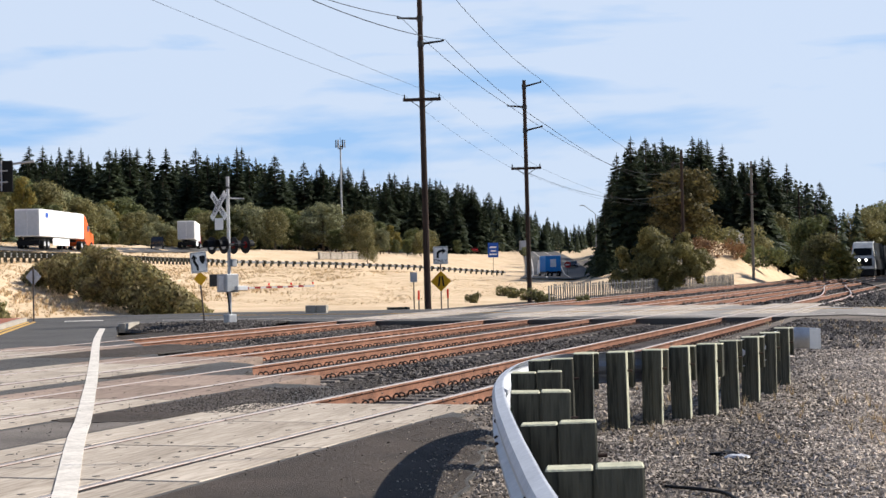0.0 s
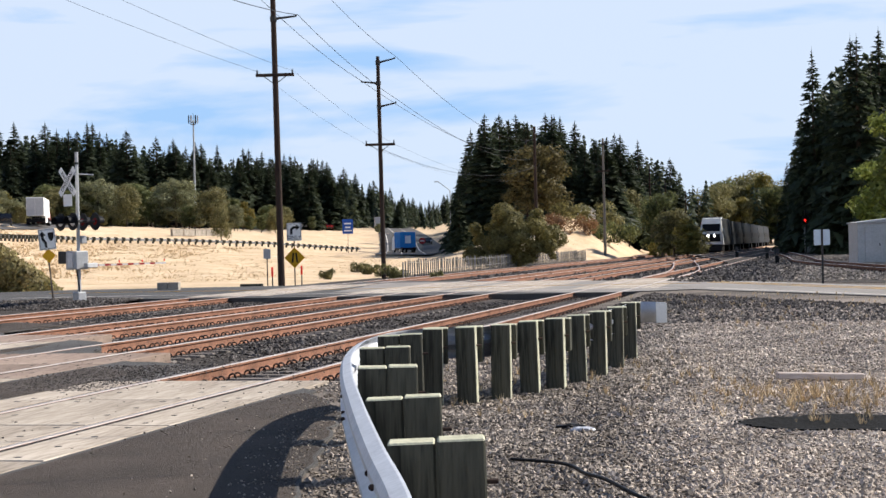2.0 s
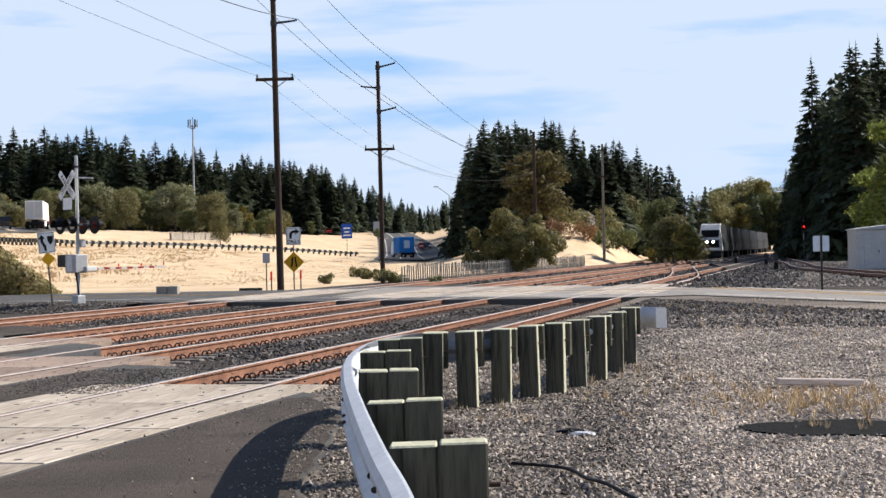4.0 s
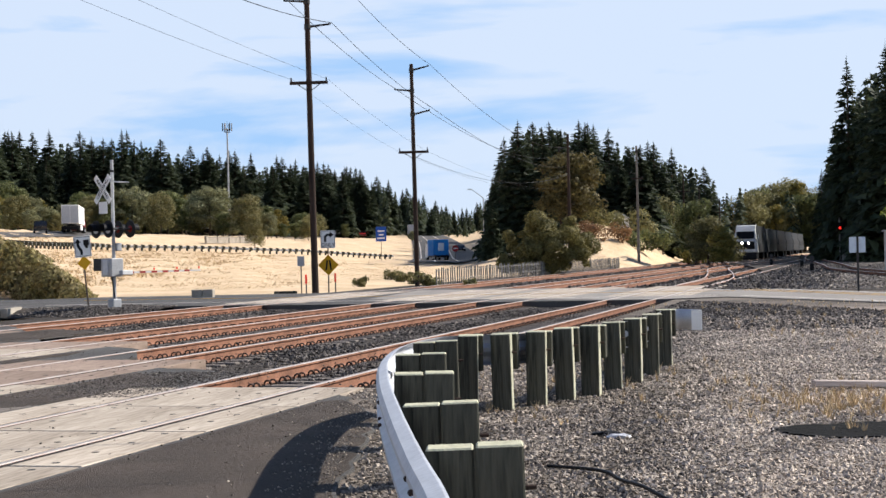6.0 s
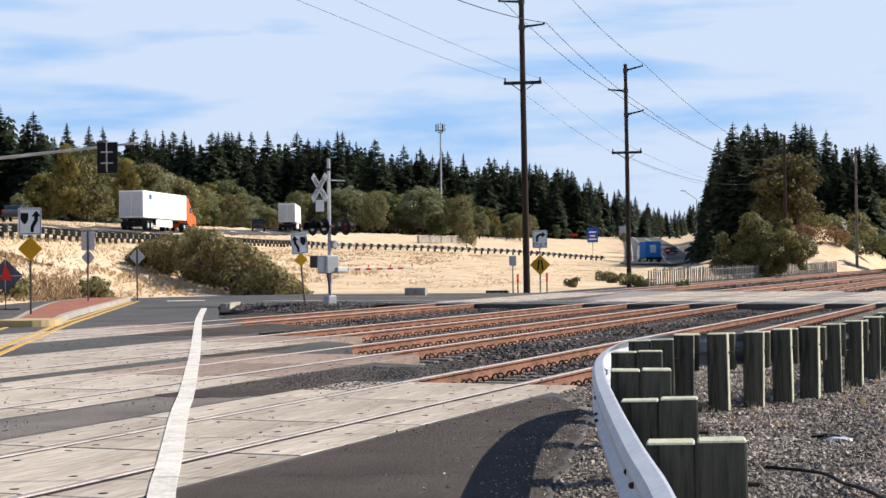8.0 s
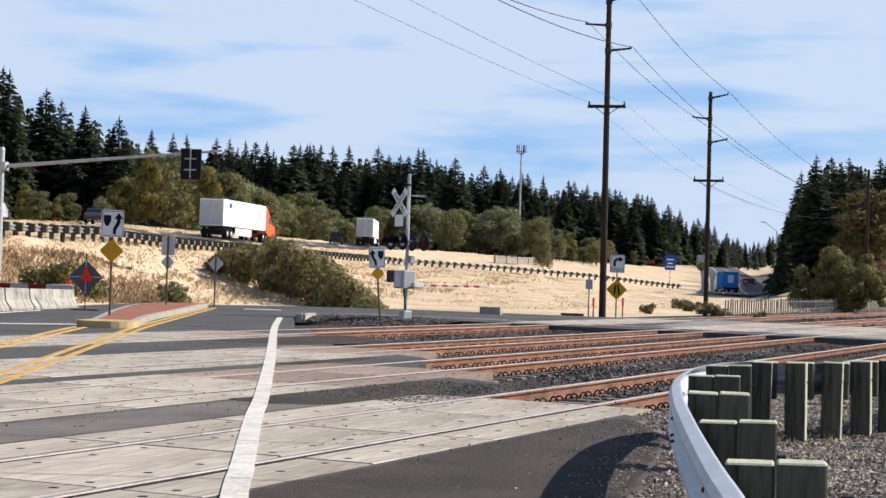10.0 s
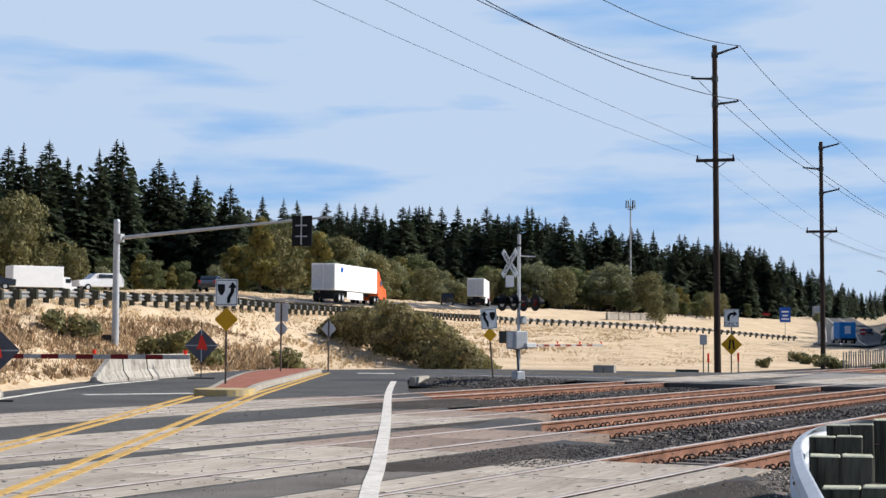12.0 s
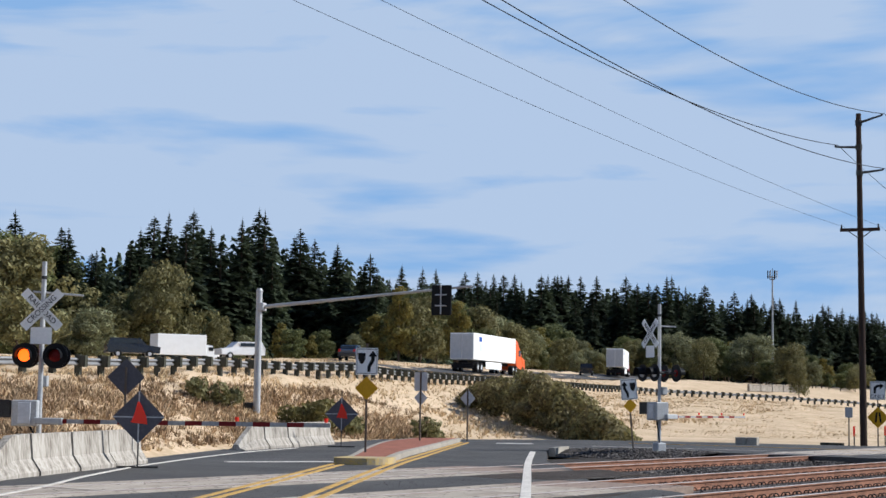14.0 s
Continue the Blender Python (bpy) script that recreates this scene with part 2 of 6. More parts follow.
M = dict(
    asphalt=material("asphalt", (0.108, 0.086, 0.070), (0.026, 0.022, 0.019), scale=0.9, fine=60, rough=0.85, spec=0.12, bump=0.9, bump_scale=110, contrast=(0.25, 0.7)),
    old_asphalt=material("old_asphalt", (0.112, 0.104, 0.096), (0.052, 0.049, 0.046), scale=0.45, fine=45, rough=0.8, spec=0.2, bump=0.6, bump_scale=80),
    # asphalt with the brightness of low grazing light put into its colour
    grazing_lit_asphalt=material("grazing_lit_asphalt", (0.31, 0.285, 0.26), (0.19, 0.172, 0.155), scale=0.5, fine=40, rough=0.9, bump=0.4, bump_scale=70, stretch=(1, 0.3, 1)),
    grit_asphalt=material("gritty_asphalt", (0.23, 0.20, 0.175), (0.085, 0.076, 0.068), scale=0.9, fine=38, rough=0.9, bump=0.8, bump_scale=60, contrast=(0.3, 0.7)),
    concrete=material("concrete", (0.50, 0.43, 0.35), (0.25, 0.205, 0.16), scale=1.1, fine=16, rough=0.85, bump=0.3, per_object=0.10, stretch=(1.6, 0.16, 1), contrast=(0.36, 0.6)),
    rail_rust=material("rail_rust", (0.31, 0.155, 0.10), (0.13, 0.068, 0.046), scale=2, fine=30, rough=0.85, bump=0.3),
    rail_top=material("rail_top", (0.45, 0.40, 0.36), (0.33, 0.26, 0.22), scale=3, fine=25, rough=0.42, metal=0.5, bump=0.05),
    ballast=material("ballast", (0.085, 0.073, 0.063), (0.022, 0.019, 0.017), scale=2.2, fine=22, rough=0.95, bump=1.0, bump_scale=24),
    gravel=material("gravel", (0.22, 0.185, 0.155), (0.045, 0.038, 0.033), scale=0.4, fine=30, rough=0.95, bump=1.0, bump_scale=34),
    wood=material("weathered_timber", (0.088, 0.086, 0.066), (0.022, 0.023, 0.019), scale=6, fine=55, rough=0.9, bump=0.9, stretch=(1, 1, 0.07), per_object=0.2, contrast=(0.36, 0.6)),
    pole=material("pole_timber", (0.068, 0.047, 0.037), (0.03, 0.021, 0.018), scale=3, fine=25, rough=0.9, bump=0.4, stretch=(1, 1, 0.08)),
    pole_grey=material("grey_pole_timber", (0.21, 0.19, 0.165), (0.12, 0.105, 0.09), scale=3, fine=25, rough=0.9, bump=0.4, stretch=(1, 1, 0.08)),
    zinc=material("galvanised_steel", (0.62, 0.63, 0.65), (0.47, 0.48, 0.50), scale=4, fine=30, rough=0.5, metal=0.35, bump=0.06),
    white=material("white_paint", (0.80, 0.80, 0.79), (0.73, 0.73, 0.72), scale=2, fine=30, rough=0.55, bump=0.05),
    line_white=material("white_road_paint", (0.66, 0.61, 0.54), (0.36, 0.325, 0.285), scale=2.5, fine=24, rough=0.85, bump=0.2, contrast=(0.30, 0.58)),
    line_yellow=material("yellow_road_paint", (0.56, 0.34, 0.095), (0.24, 0.175, 0.11), scale=3.0, fine=24, rough=0.85, bump=0.2, contrast=(0.30, 0.55)),
    black=material("black_paint", (0.015, 0.015, 0.016), (0.009, 0.009, 0.01), rough=0.5, bump=0.02),
    grass=material("dry_grass", (0.70, 0.535, 0.36), (0.45, 0.325, 0.195), scale=0.25, fine=3.0, rough=0.95, bump=1.0, bump_scale=6),
    fir=leaf_material("fir_needles", (0.078, 0.094, 0.046), (0.030, 0.043, 0.025)),
    leaf=leaf_material("green_leaves", (0.19, 0.195, 0.072), (0.075, 0.09, 0.034)),
    leaf_olive=leaf_material("olive_leaves", (0.27, 0.24, 0.10), (0.12, 0.112, 0.046)),
    leaf_yellow=leaf_material("autumn_leaves", (0.30, 0.22, 0.05), (0.12, 0.12, 0.035)),
    # bleached post tops; also the sunlit look of the far posts' right sides
    end_grain_sunlit_side=material("bleached_end_grain_and_sunlit_side", (0.56, 0.54, 0.39), (0.34, 0.33, 0.24), scale=6, fine=40, rough=0.9, bump=0.4),
    leaf_lime=leaf_material("willow_leaves", (0.27, 0.225, 0.075), (0.14, 0.125, 0.045)),
    leaf_bright=leaf_material("bright_green_leaves", (0.31, 0.33, 0.07), (0.16, 0.19, 0.04)),
    weed_brown=material("brown_weeds", (0.50, 0.36, 0.215), (0.22, 0.145, 0.085), scale=0.22, fine=1.2, rough=0.9, bump=0, per_island=0.4, contrast=(0.38, 0.62)),
    gate_white=material("dull_gate_white", (0.46, 0.44, 0.42), (0.30, 0.29, 0.28), scale=3, fine=20, rough=0.6, bump=0),
    stained_concrete=material("rust_stained_concrete", (0.36, 0.275, 0.22), (0.18, 0.13, 0.102), scale=0.6, fine=12, rough=0.9, bump=0.25, per_object=0.12, stretch=(1, 0.2, 1)),
    # galvanised steel with the shade on the beam's back put into its colour
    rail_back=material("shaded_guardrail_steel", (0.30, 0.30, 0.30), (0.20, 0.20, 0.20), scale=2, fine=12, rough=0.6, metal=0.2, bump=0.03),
    rubber=material("rubber_flangeway", (0.045, 0.04, 0.037), (0.022, 0.02, 0.019), scale=3, fine=20, rough=0.9, bump=0.2),
    leaf_brown=leaf_material("brown_green_leaves", (0.20, 0.15, 0.055), (0.085, 0.078, 0.032)),
    clip=material("dark_rusty_steel", (0.075, 0.05, 0.04), (0.03, 0.022, 0.02), scale=4, fine=30, rough=0.7, bump=0.1),
    sleeper=material("sleeper_concrete", (0.22, 0.19, 0.165), (0.11, 0.095, 0.085), scale=2, fine=20, rough=0.95, bump=0.4, per_object=0.15),
    kerb=material("kerb_concrete", (0.42, 0.38, 0.32), (0.26, 0.23, 0.19), scale=1.5, fine=16, rough=0.9, bump=0.3),
    nose_paint=material("worn_yellow_kerb_paint", (0.50, 0.36, 0.13), (0.34, 0.29, 0.22), scale=2.2, fine=16, rough=0.85, bump=0.3, contrast=(0.4, 0.6)),
    barrier=material("barrier_concrete", (0.44, 0.40, 0.345), (0.20, 0.172, 0.14), scale=1.6, fine=9, rough=0.9, bump=0.25, per_object=0.06, stretch=(3.0, 3.0, 0.5), contrast=(0.38, 0.58)),
    brick=material("brick_paving", (0.36, 0.15, 0.10), (0.21, 0.085, 0.06), scale=2, fine=12, rough=0.9, bump=0.5, bump_scale=8),
    zinc_dull=material("dull_galvanised_steel", (0.50, 0.50, 0.50), (0.36, 0.36, 0.36), scale=3, fine=20, rough=0.6, metal=0.35, bump=0.05),
    dark_steel=material("dark_steel", (0.07, 0.068, 0.066), (0.035, 0.034, 0.034), scale=3, fine=25, rough=0.6, metal=0.3, bump=0.05),
    post_steel=material("brown_sign_post", (0.17, 0.135, 0.11), (0.10, 0.08, 0.065), scale=3, fine=25, rough=0.7, metal=0.3, bump=0.05),
    wire=material("wire", (0.035, 0.035, 0.038), (0.02, 0.02, 0.02), rough=0.6, bump=0),
    sign_white=material("white_sign_sheet", (0.82, 0.82, 0.80), (0.70, 0.70, 0.68), scale=1.5, fine=15, rough=0.5, bump=0),
    sign_yellow=material("yellow_sign_sheet", (0.64, 0.35, 0.02), (0.52, 0.27, 0.015), scale=1.5, fine=15, rough=0.5, bump=0),
    sign_back=material("sign_back_aluminium", (0.46, 0.47, 0.49), (0.36, 0.37, 0.39), scale=2, fine=15, rough=0.5, metal=0.4, bump=0),
    sign_dark=material("dark_sign_back", (0.115, 0.11, 0.125), (0.08, 0.078, 0.088), scale=2, fine=15, rough=0.7, bump=0.05),
    sign_blue=material("blue_sign_sheet", (0.03, 0.10, 0.42), (0.02, 0.07, 0.30), scale=2, fine=15, rough=0.5, bump=0),
    sign_blue_white=material("pale_sign_sheet", (0.66, 0.74, 0.80), (0.52, 0.60, 0.68), scale=2, fine=15, rough=0.5, bump=0),
    orange_flag=leaf_material("orange_flag", (1.0, 0.09, 0.05), (0.95, 0.06, 0.035), 0.05),
    gate_red=material("gate_red", (0.22, 0.025, 0.025), (0.14, 0.015, 0.016), scale=3, fine=20, rough=0.5, bump=0),
    red=material("red_paint", (0.45, 0.03, 0.03), (0.30, 0.02, 0.02), rough=0.4, bump=0),
    tyre=material("tyre_rubber", (0.025, 0.025, 0.026), (0.014, 0.014, 0.014), rough=0.85, bump=0.1),
    glass_dark=material("dark_window_glass", (0.02, 0.025, 0.03), (0.012, 0.014, 0.016), rough=0.08, bump=0, spec=0.6),
    orange_paint=material("orange_truck_paint", (0.75, 0.13, 0.03), (0.62, 0.10, 0.025), rough=0.3, bump=0),
    maroon=material("maroon_paint", (0.20, 0.03, 0.035), (0.14, 0.02, 0.025), rough=0.35, bump=0),
    door_grey=material("grey_door_paint", (0.50, 0.52, 0.55), (0.40, 0.42, 0.45), rough=0.5, bump=0),
    car_black=material("black_car_paint", (0.018, 0.02, 0.024), (0.012, 0.013, 0.016), rough=0.2, bump=0, spec=0.6),
    car_blue=material("blue_car_paint", (0.04, 0.065, 0.11), (0.03, 0.05, 0.085), rough=0.25, bump=0, spec=0.6),
    car_white=material("white_car_paint", (0.72, 0.72, 0.72), (0.62, 0.62, 0.62), rough=0.25, bump=0),
    container_blue=material("blue_container_paint", (0.03, 0.24, 0.62), (0.025, 0.17, 0.48), scale=1, fine=10, rough=0.5, bump=0.05),
    train_white=material("train_white", (0.66, 0.66, 0.64), (0.50, 0.50, 0.48), scale=1, fine=8, rough=0.45, bump=0),
    # near black, so the train's sides look shaded by the trees
    train_shade_dark=material("train_shade_dark", (0.026, 0.028, 0.03), (0.015, 0.016, 0.018), scale=1, fine=8, rough=0.5, bump=0),
    shed_metal=material("shed_metal", (0.50, 0.50, 0.49), (0.38, 0.38, 0.37), scale=1, fine=9, rough=0.55, metal=0.3, bump=0.04),
    picket=material("weathered_picket", (0.27, 0.25, 0.22), (0.15, 0.135, 0.12), scale=3, fine=20, rough=0.9, bump=0.3, per_object=0.3, stretch=(1, 1, 0.2)),
    bleached=material("bleached_timber", (0.64, 0.54, 0.47), (0.42, 0.34, 0.29), scale=4, fine=30, rough=0.9, bump=0.4, stretch=(0.15, 1, 1)),
    plastic=material("plastic_sheet", (0.55, 0.55, 0.58), (0.35, 0.35, 0.38), scale=4, fine=20, rough=0.3, bump=0.1),
    # near black, for the shadow inside the pit in the gravel
    pit_shade=material("pit_shadow_black", (0.005, 0.0045, 0.004), (0.003, 0.0028, 0.0025), scale=3, fine=18, rough=0.9, bump=1.0),
    stone=material("crushed_stone", (0.42, 0.355, 0.29), (0.12, 0.10, 0.082), scale=1.0, fine=30, rough=0.95, bump=0, per_island=0.65),
    stone_pale=material("dusty_crushed_stone", (0.62, 0.52, 0.42), (0.24, 0.20, 0.165), scale=1.0, fine=30, rough=0.95, bump=0, per_island=0.5),
    dust=material("dusty_gravel", (0.34, 0.285, 0.235), (0.12, 0.10, 0.085), scale=0.5, fine=30, rough=0.95, bump=1.0, bump_scale=34),
    dark_stone=material("ballast_stone", (0.16, 0.14, 0.125), (0.06, 0.053, 0.048), scale=1.0, fine=30, rough=0.95, bump=0, per_island=0.7),
    straw=material("straw", (0.72, 0.55, 0.34), (0.44, 0.32, 0.18), scale=0.18, fine=1.2, rough=0.9, bump=0, per_island=0.35, contrast=(0.38, 0.62)),
    bramble=leaf_material("bramble_leaves", (0.25, 0.225, 0.085), (0.145, 0.105, 0.052), 0.5),
    leaf_grey=leaf_material("silvery_leaves", (0.29, 0.28, 0.145), (0.15, 0.155, 0.08)),
    dry_leaf=leaf_material("dry_leaves", (0.30, 0.17, 0.08), (0.17, 0.09, 0.045)),
    bark=material("bark", (0.13, 0.10, 0.075), (0.06, 0.045, 0.035), scale=3, fine=20, bump=0.4),
)


def glow(name, colour, strength):
    m = bpy.data.materials.new(name)
    m.use_nodes = True
    b = m.node_tree.nodes["Principled BSDF"]
    b.inputs["Base Color"].default_value = (*colour, 1)
    b.inputs["Emission Color"].default_value, b.inputs["Emission Strength"].default_value = (*colour, 1), strength
    return m


M["lamp_on"] = glow("lit_crossing_lens", (1.0, 0.10, 0.004), 2.4)
M["lamp_red"] = glow("lit_red_lens", (1.0, 0.03, 0.02), 1.0)
M["headlight"] = glow("lit_headlight", (1.0, 0.97, 0.9), 6.0)
M["lamp_off"] = material("dark_red_lens", (0.16, 0.012, 0.012), (0.10, 0.008, 0.008), rough=0.25, bump=0)

# ---- building helpers ----
def mesh_from(name, verts, faces, mats, midx=None, smooth=False):
    me = bpy.data.meshes.new(name)
    me.from_pydata([tuple(v) for v in verts], [], [tuple(f) for f in faces])
    for m in mats if isinstance(mats, (list, tuple)) else [mats]:
        me.materials.append(m)
    if midx is not None:
        me.polygons.foreach_set("material_index", midx)
    if smooth:
        me.polygons.foreach_set("use_smooth", [True] * len(me.polygons))
    me.update()
    return me


def part(name, bm, mat=None, parent=None, label=""):
    """Links a bmesh (or a ready mesh) as one object under its thing."""
    if isinstance(bm, bmesh.types.BMesh):
        me = bpy.data.meshes.new(name)
        bm.normal_update()
        bm.to_mesh(me)
        bm.free()
        me.materials.append(mat)
    else:
        me = bm
    ob = new(name, me)
    if parent is not None:
        ob.parent = parent
    if label:
        tagged(ob, label)
    return ob


def thing(name, m, label, category, group="", kind=""):
    e = new(name)
    e.empty_display_size = 0.2
    e.matrix_basis = m
    return tagged(e, label, category, group, kind)


def box(bm, size, m=None, bevel=0.0):
    """A box of the given size about the origin of m."""
    g = bmesh.ops.create_cube(bm, size=1.0)
    bmesh.ops.scale(bm, vec=size, verts=g["verts"])
    if bevel:
        es = list({e for v in g["verts"] for e in v.link_edges})
        r = bmesh.ops.bevel(bm, geom=es, offset=bevel, segments=1, affect="EDGES", profile=0.7)
        vs = list({v for f in r["faces"] for v in f.verts} | {v for v in g["verts"] if v.is_valid})
    else:
        vs = g["verts"]
    if m is not None:
        bmesh.ops.transform(bm, matrix=m, verts=vs)
    return vs


def boxed(size, m=None, bevel=0.0):
    bm = bmesh.new()
    box(bm, size, m, bevel)
    return bm


def tube(bm, a, b, r1, r2=None, n=10):
    a, b = Vector(a), Vector(b)
    d = b - a
    m = Matrix.Translation((a + b) / 2) @ d.to_track_quat("Z", "Y").to_matrix().to_4x4()
    bmesh.ops.create_cone(bm, cap_ends=True, segments=n, radius1=r1, radius2=r1 if r2 is None else r2, depth=d.length, matrix=m)


def tubed(a, b, r1, r2=None, n=10):
    bm = bmesh.new()
    tube(bm, a, b, r1, r2, n)
    return bm


def prism(points, z0, z1):
    """An upright slab with the given plan outline."""
    bm = bmesh.new()
    lo = [bm.verts.new((x, y, z0)) for x, y in points]
    hi = [bm.verts.new((x, y, z1)) for x, y in points]
    k = len(points)
    bm.faces.new(hi)
    bm.faces.new(lo[::-1])
    for i in range(k):
        bm.faces.new((lo[i], lo[(i + 1) % k], hi[(i + 1) % k], hi[i]))
    bmesh.ops.recalc_face_normals(bm, faces=bm.faces)
    return bm


def ribbon(points, width, z0, z1):
    """A flat band along a plan line."""
    pts = [Vector(p) for p in points]
    left, right = [], []
    for i, p in enumerate(pts):
        d = (pts[min(i + 1, len(pts) - 1)] - pts[max(i - 1, 0)]).normalized()
        n = Vector((-d.y, d.x)) * width / 2
        left.append(p + n)
        right.append(p - n)
    bm = bmesh.new()
    for i in range(len(pts) - 1):
        q = [right[i], right[i + 1], left[i + 1], left[i]]
        lo, hi = [bm.verts.new((*v, z0)) for v in q], [bm.verts.new((*v, z1)) for v in q]
        bm.faces.new(hi)
        for a, b in ((0, 1), (1, 2), (2, 3), (3, 0)):
            if (a == 1 and i < len(pts) - 2) or (a == 3 and i > 0):
                continue
            bm.faces.new((lo[a], lo[b], hi[b], hi[a]))
    bmesh.ops.recalc_face_normals(bm, faces=bm.faces)
    return bm


# ---- plan ----
TD = Vector((0.235, 0.972))          # along the tracks
TN = Vector((0.972, -0.235))         # across them, to the right
TRACKS = [-7.23, -11.45, -15.0, -20.4]   # centre lines of the four tracks, across


def track_xy(u, v):
    return TD * u + TN * v


def uv(u, v):
    p = track_xy(u, v)
    return (p.x, p.y)


def at(az, d):
    a = radians(az)
    return -math.sin(a) * d, math.cos(a) * d


# the land by bearing (degrees left of straight ahead): foot and top of the bank, then the heights at the top, behind it and far off
LAND = [
    (-180, 400, 500, 0.0, 0.0, 0.0), (-40, 300, 400, 0.0, 0.0, 2.0), (-20, 250, 320, 0.0, 0.5, 4.0), (-12, 330, 420, 0.0, 0.5, 6.0),
    (-7.4, 240, 310, 0.5, 2.0, 9.0), (-6.5, 172, 215, 1.7, 3.6, 11.0), (-5.6, 165, 205, 3.9, 5.2, 11.5), (-4.4, 160, 198, 5.0, 6.2, 12.0), (-3, 150, 215, 4.2, 5.6, 13.0), (0, 110, 300, 0.6, 3.5, 14.0), (2.4, 88, 288, 0.9, 4.2, 14.0),
    (5.5, 80, 260, 2.1, 5.0, 14.0), (8.5, 80, 238, 2.7, 5.8, 13.0), (12, 83, 214, 3.0, 6.4, 13.0), (16, 78, 160, 3.2, 6.3, 13.0), (22, 66, 105, 3.1, 6.0, 11.0),
    (27, 56, 82, 2.8, 5.2, 9.0), (32, 42, 68, 2.4, 4.8, 9.0), (45, 30, 56, 2.4, 4.4, 8.0), (90, 40, 70, 2.4, 4.2, 8.0), (180, 400, 500, 0.0, 0.0, 0.0)]
LA = np.array(LAND, float)


def land(x, y):
    """Height of the ground away from the roads and the tracks."""
    az = np.degrees(np.arctan2(-x, y))
    d = np.hypot(x, y)
    foot, top, zt, zm, zf = (np.interp(az, LA[:, 0], LA[:, i]) for i in range(1, 6))
    s = np.clip((d - foot) / (top - foot), 0, 1)
    z = -0.3 + (zt + 0.3) * (s * s * (3 - 2 * s) * 0.35 + 0.65 * s)
    z = z + (zm - zt) * np.clip((d - top) / 70, 0, 1)
    return z + (zf - zm) * np.clip((d - top - 70) / 400, 0, 1)


def height(x, y):
    return float(land(np.array(x, float), np.array(y, float)))


def build_ground():
    az = np.unique(np.concatenate([np.arange(-180, -22, 6.0), np.arange(-22, 42, 0.35), np.arange(42, 181, 6.0)]))
    dist = np.concatenate([[0.0], np.geomspace(1.5, 130, 110), np.geomspace(132, 700, 110), [900, 1300, 2000, 3200, 4800]])
    A, D = np.meshgrid(np.radians(az), dist, indexing="ij")
    X, Y = -np.sin(A) * D, np.cos(A) * D
    Z = land(X, Y)
    rng = np.random.default_rng(5)
    rough = np.clip((Z + 0.25) / 0.8, 0, 1) * np.clip((600 - D) / 300, 0, 1)
    Z = Z + rough * (0.13 * np.sin(X * 0.9 + 1.3 * np.sin(Y * 0.31)) * np.sin(Y * 0.43) + 0.06 * np.sin(X * 2.3) * np.sin(Y * 1.7 + X) + 0.06 * rng.standard_normal(Z.shape))
    na, nd = A.shape
    idx = np.arange(na * nd).reshape(na, nd)
    f = np.stack([idx[:-1, :-1], idx[:-1, 1:], idx[1:, 1:], idx[1:, :-1]], -1).reshape(-1, 4)[:, ::-1]
    me = mesh_from("ground", np.stack([X, Y, Z], -1).reshape(-1, 3).tolist(), f.tolist(), M["grass"], smooth=True)
    return tagged(new("ground", me), "dry straw-coloured grass on open rolling ground", "ground", kind="structure")


ground = build_ground()


def sheet(name, pts, z0, z1, mat, label, category):
    return tagged(part(name, prism(pts, z0, z1), M[mat]), label, category, kind="structure")


sheet("ballast", [uv(-60, -26), uv(420, -26), uv(420, -4), uv(-60, -4)], -0.6, -0.20, "ballast", "dark crushed-stone ballast under the railway tracks", "ballast")
sheet("gravel_lot", [(-3.5, -40), (-3.5, 9.0), (-2.6, 13.0), (-1.9, 16.2), (-1.3, 18.9), (-0.3, 22.5), (6.6, 52.5), (9.5, 66.0), (40, 200), (90, 200), (90, -40)], -0.6, -0.025, "gravel", "grey crushed gravel lot beside the tracks", "gravel")


def dusty_patch():
    rng = random.Random(14)
    west = [(0.155 * y + rng.uniform(-0.16, 0.16) + 0.25 * math.sin(y * 0.7), y) for y in np.arange(9.0, 44.0, 0.45)]
    far = [(x, 44.0 - (x - 6.8) * 0.3 + rng.uniform(-0.2, 0.2)) for x in np.arange(7.5, 15.0, 0.5)]
    sheet("dusty_patch", west + far + [(15.0, 9.0)], -0.1, -0.020, "dust", "paler dusty stretch of the gravel lot", "gravel")


dusty_patch()


def build_roads():
    def jag(pts, n, amp, seed):
        rng = random.Random(seed)
        out = []
        for a, b in zip(pts, pts[1:]):
            for k in range(n):
                f = k / n
                out.append((a[0] + (b[0] - a[0]) * f + rng.uniform(-amp, amp), a[1] + (b[1] - a[1]) * f + rng.uniform(-amp, amp)))
        return out + [pts[-1]]
    east = jag([(-0.3, 5.5), (-0.72, 9.0), (-0.86, 13.0), (-0.80, 16.0), (-1.5, 19.4)], 10, 0.07, 1)
    mid = jag([(-3.5, 19.9), (-2.9, 22.6), (-5.2, 25.4), (-5.7, 29.4), (-8.4, 33.2), (-10.8, 40.5), (-12.4, 44.5)], 9, 0.14, 2)
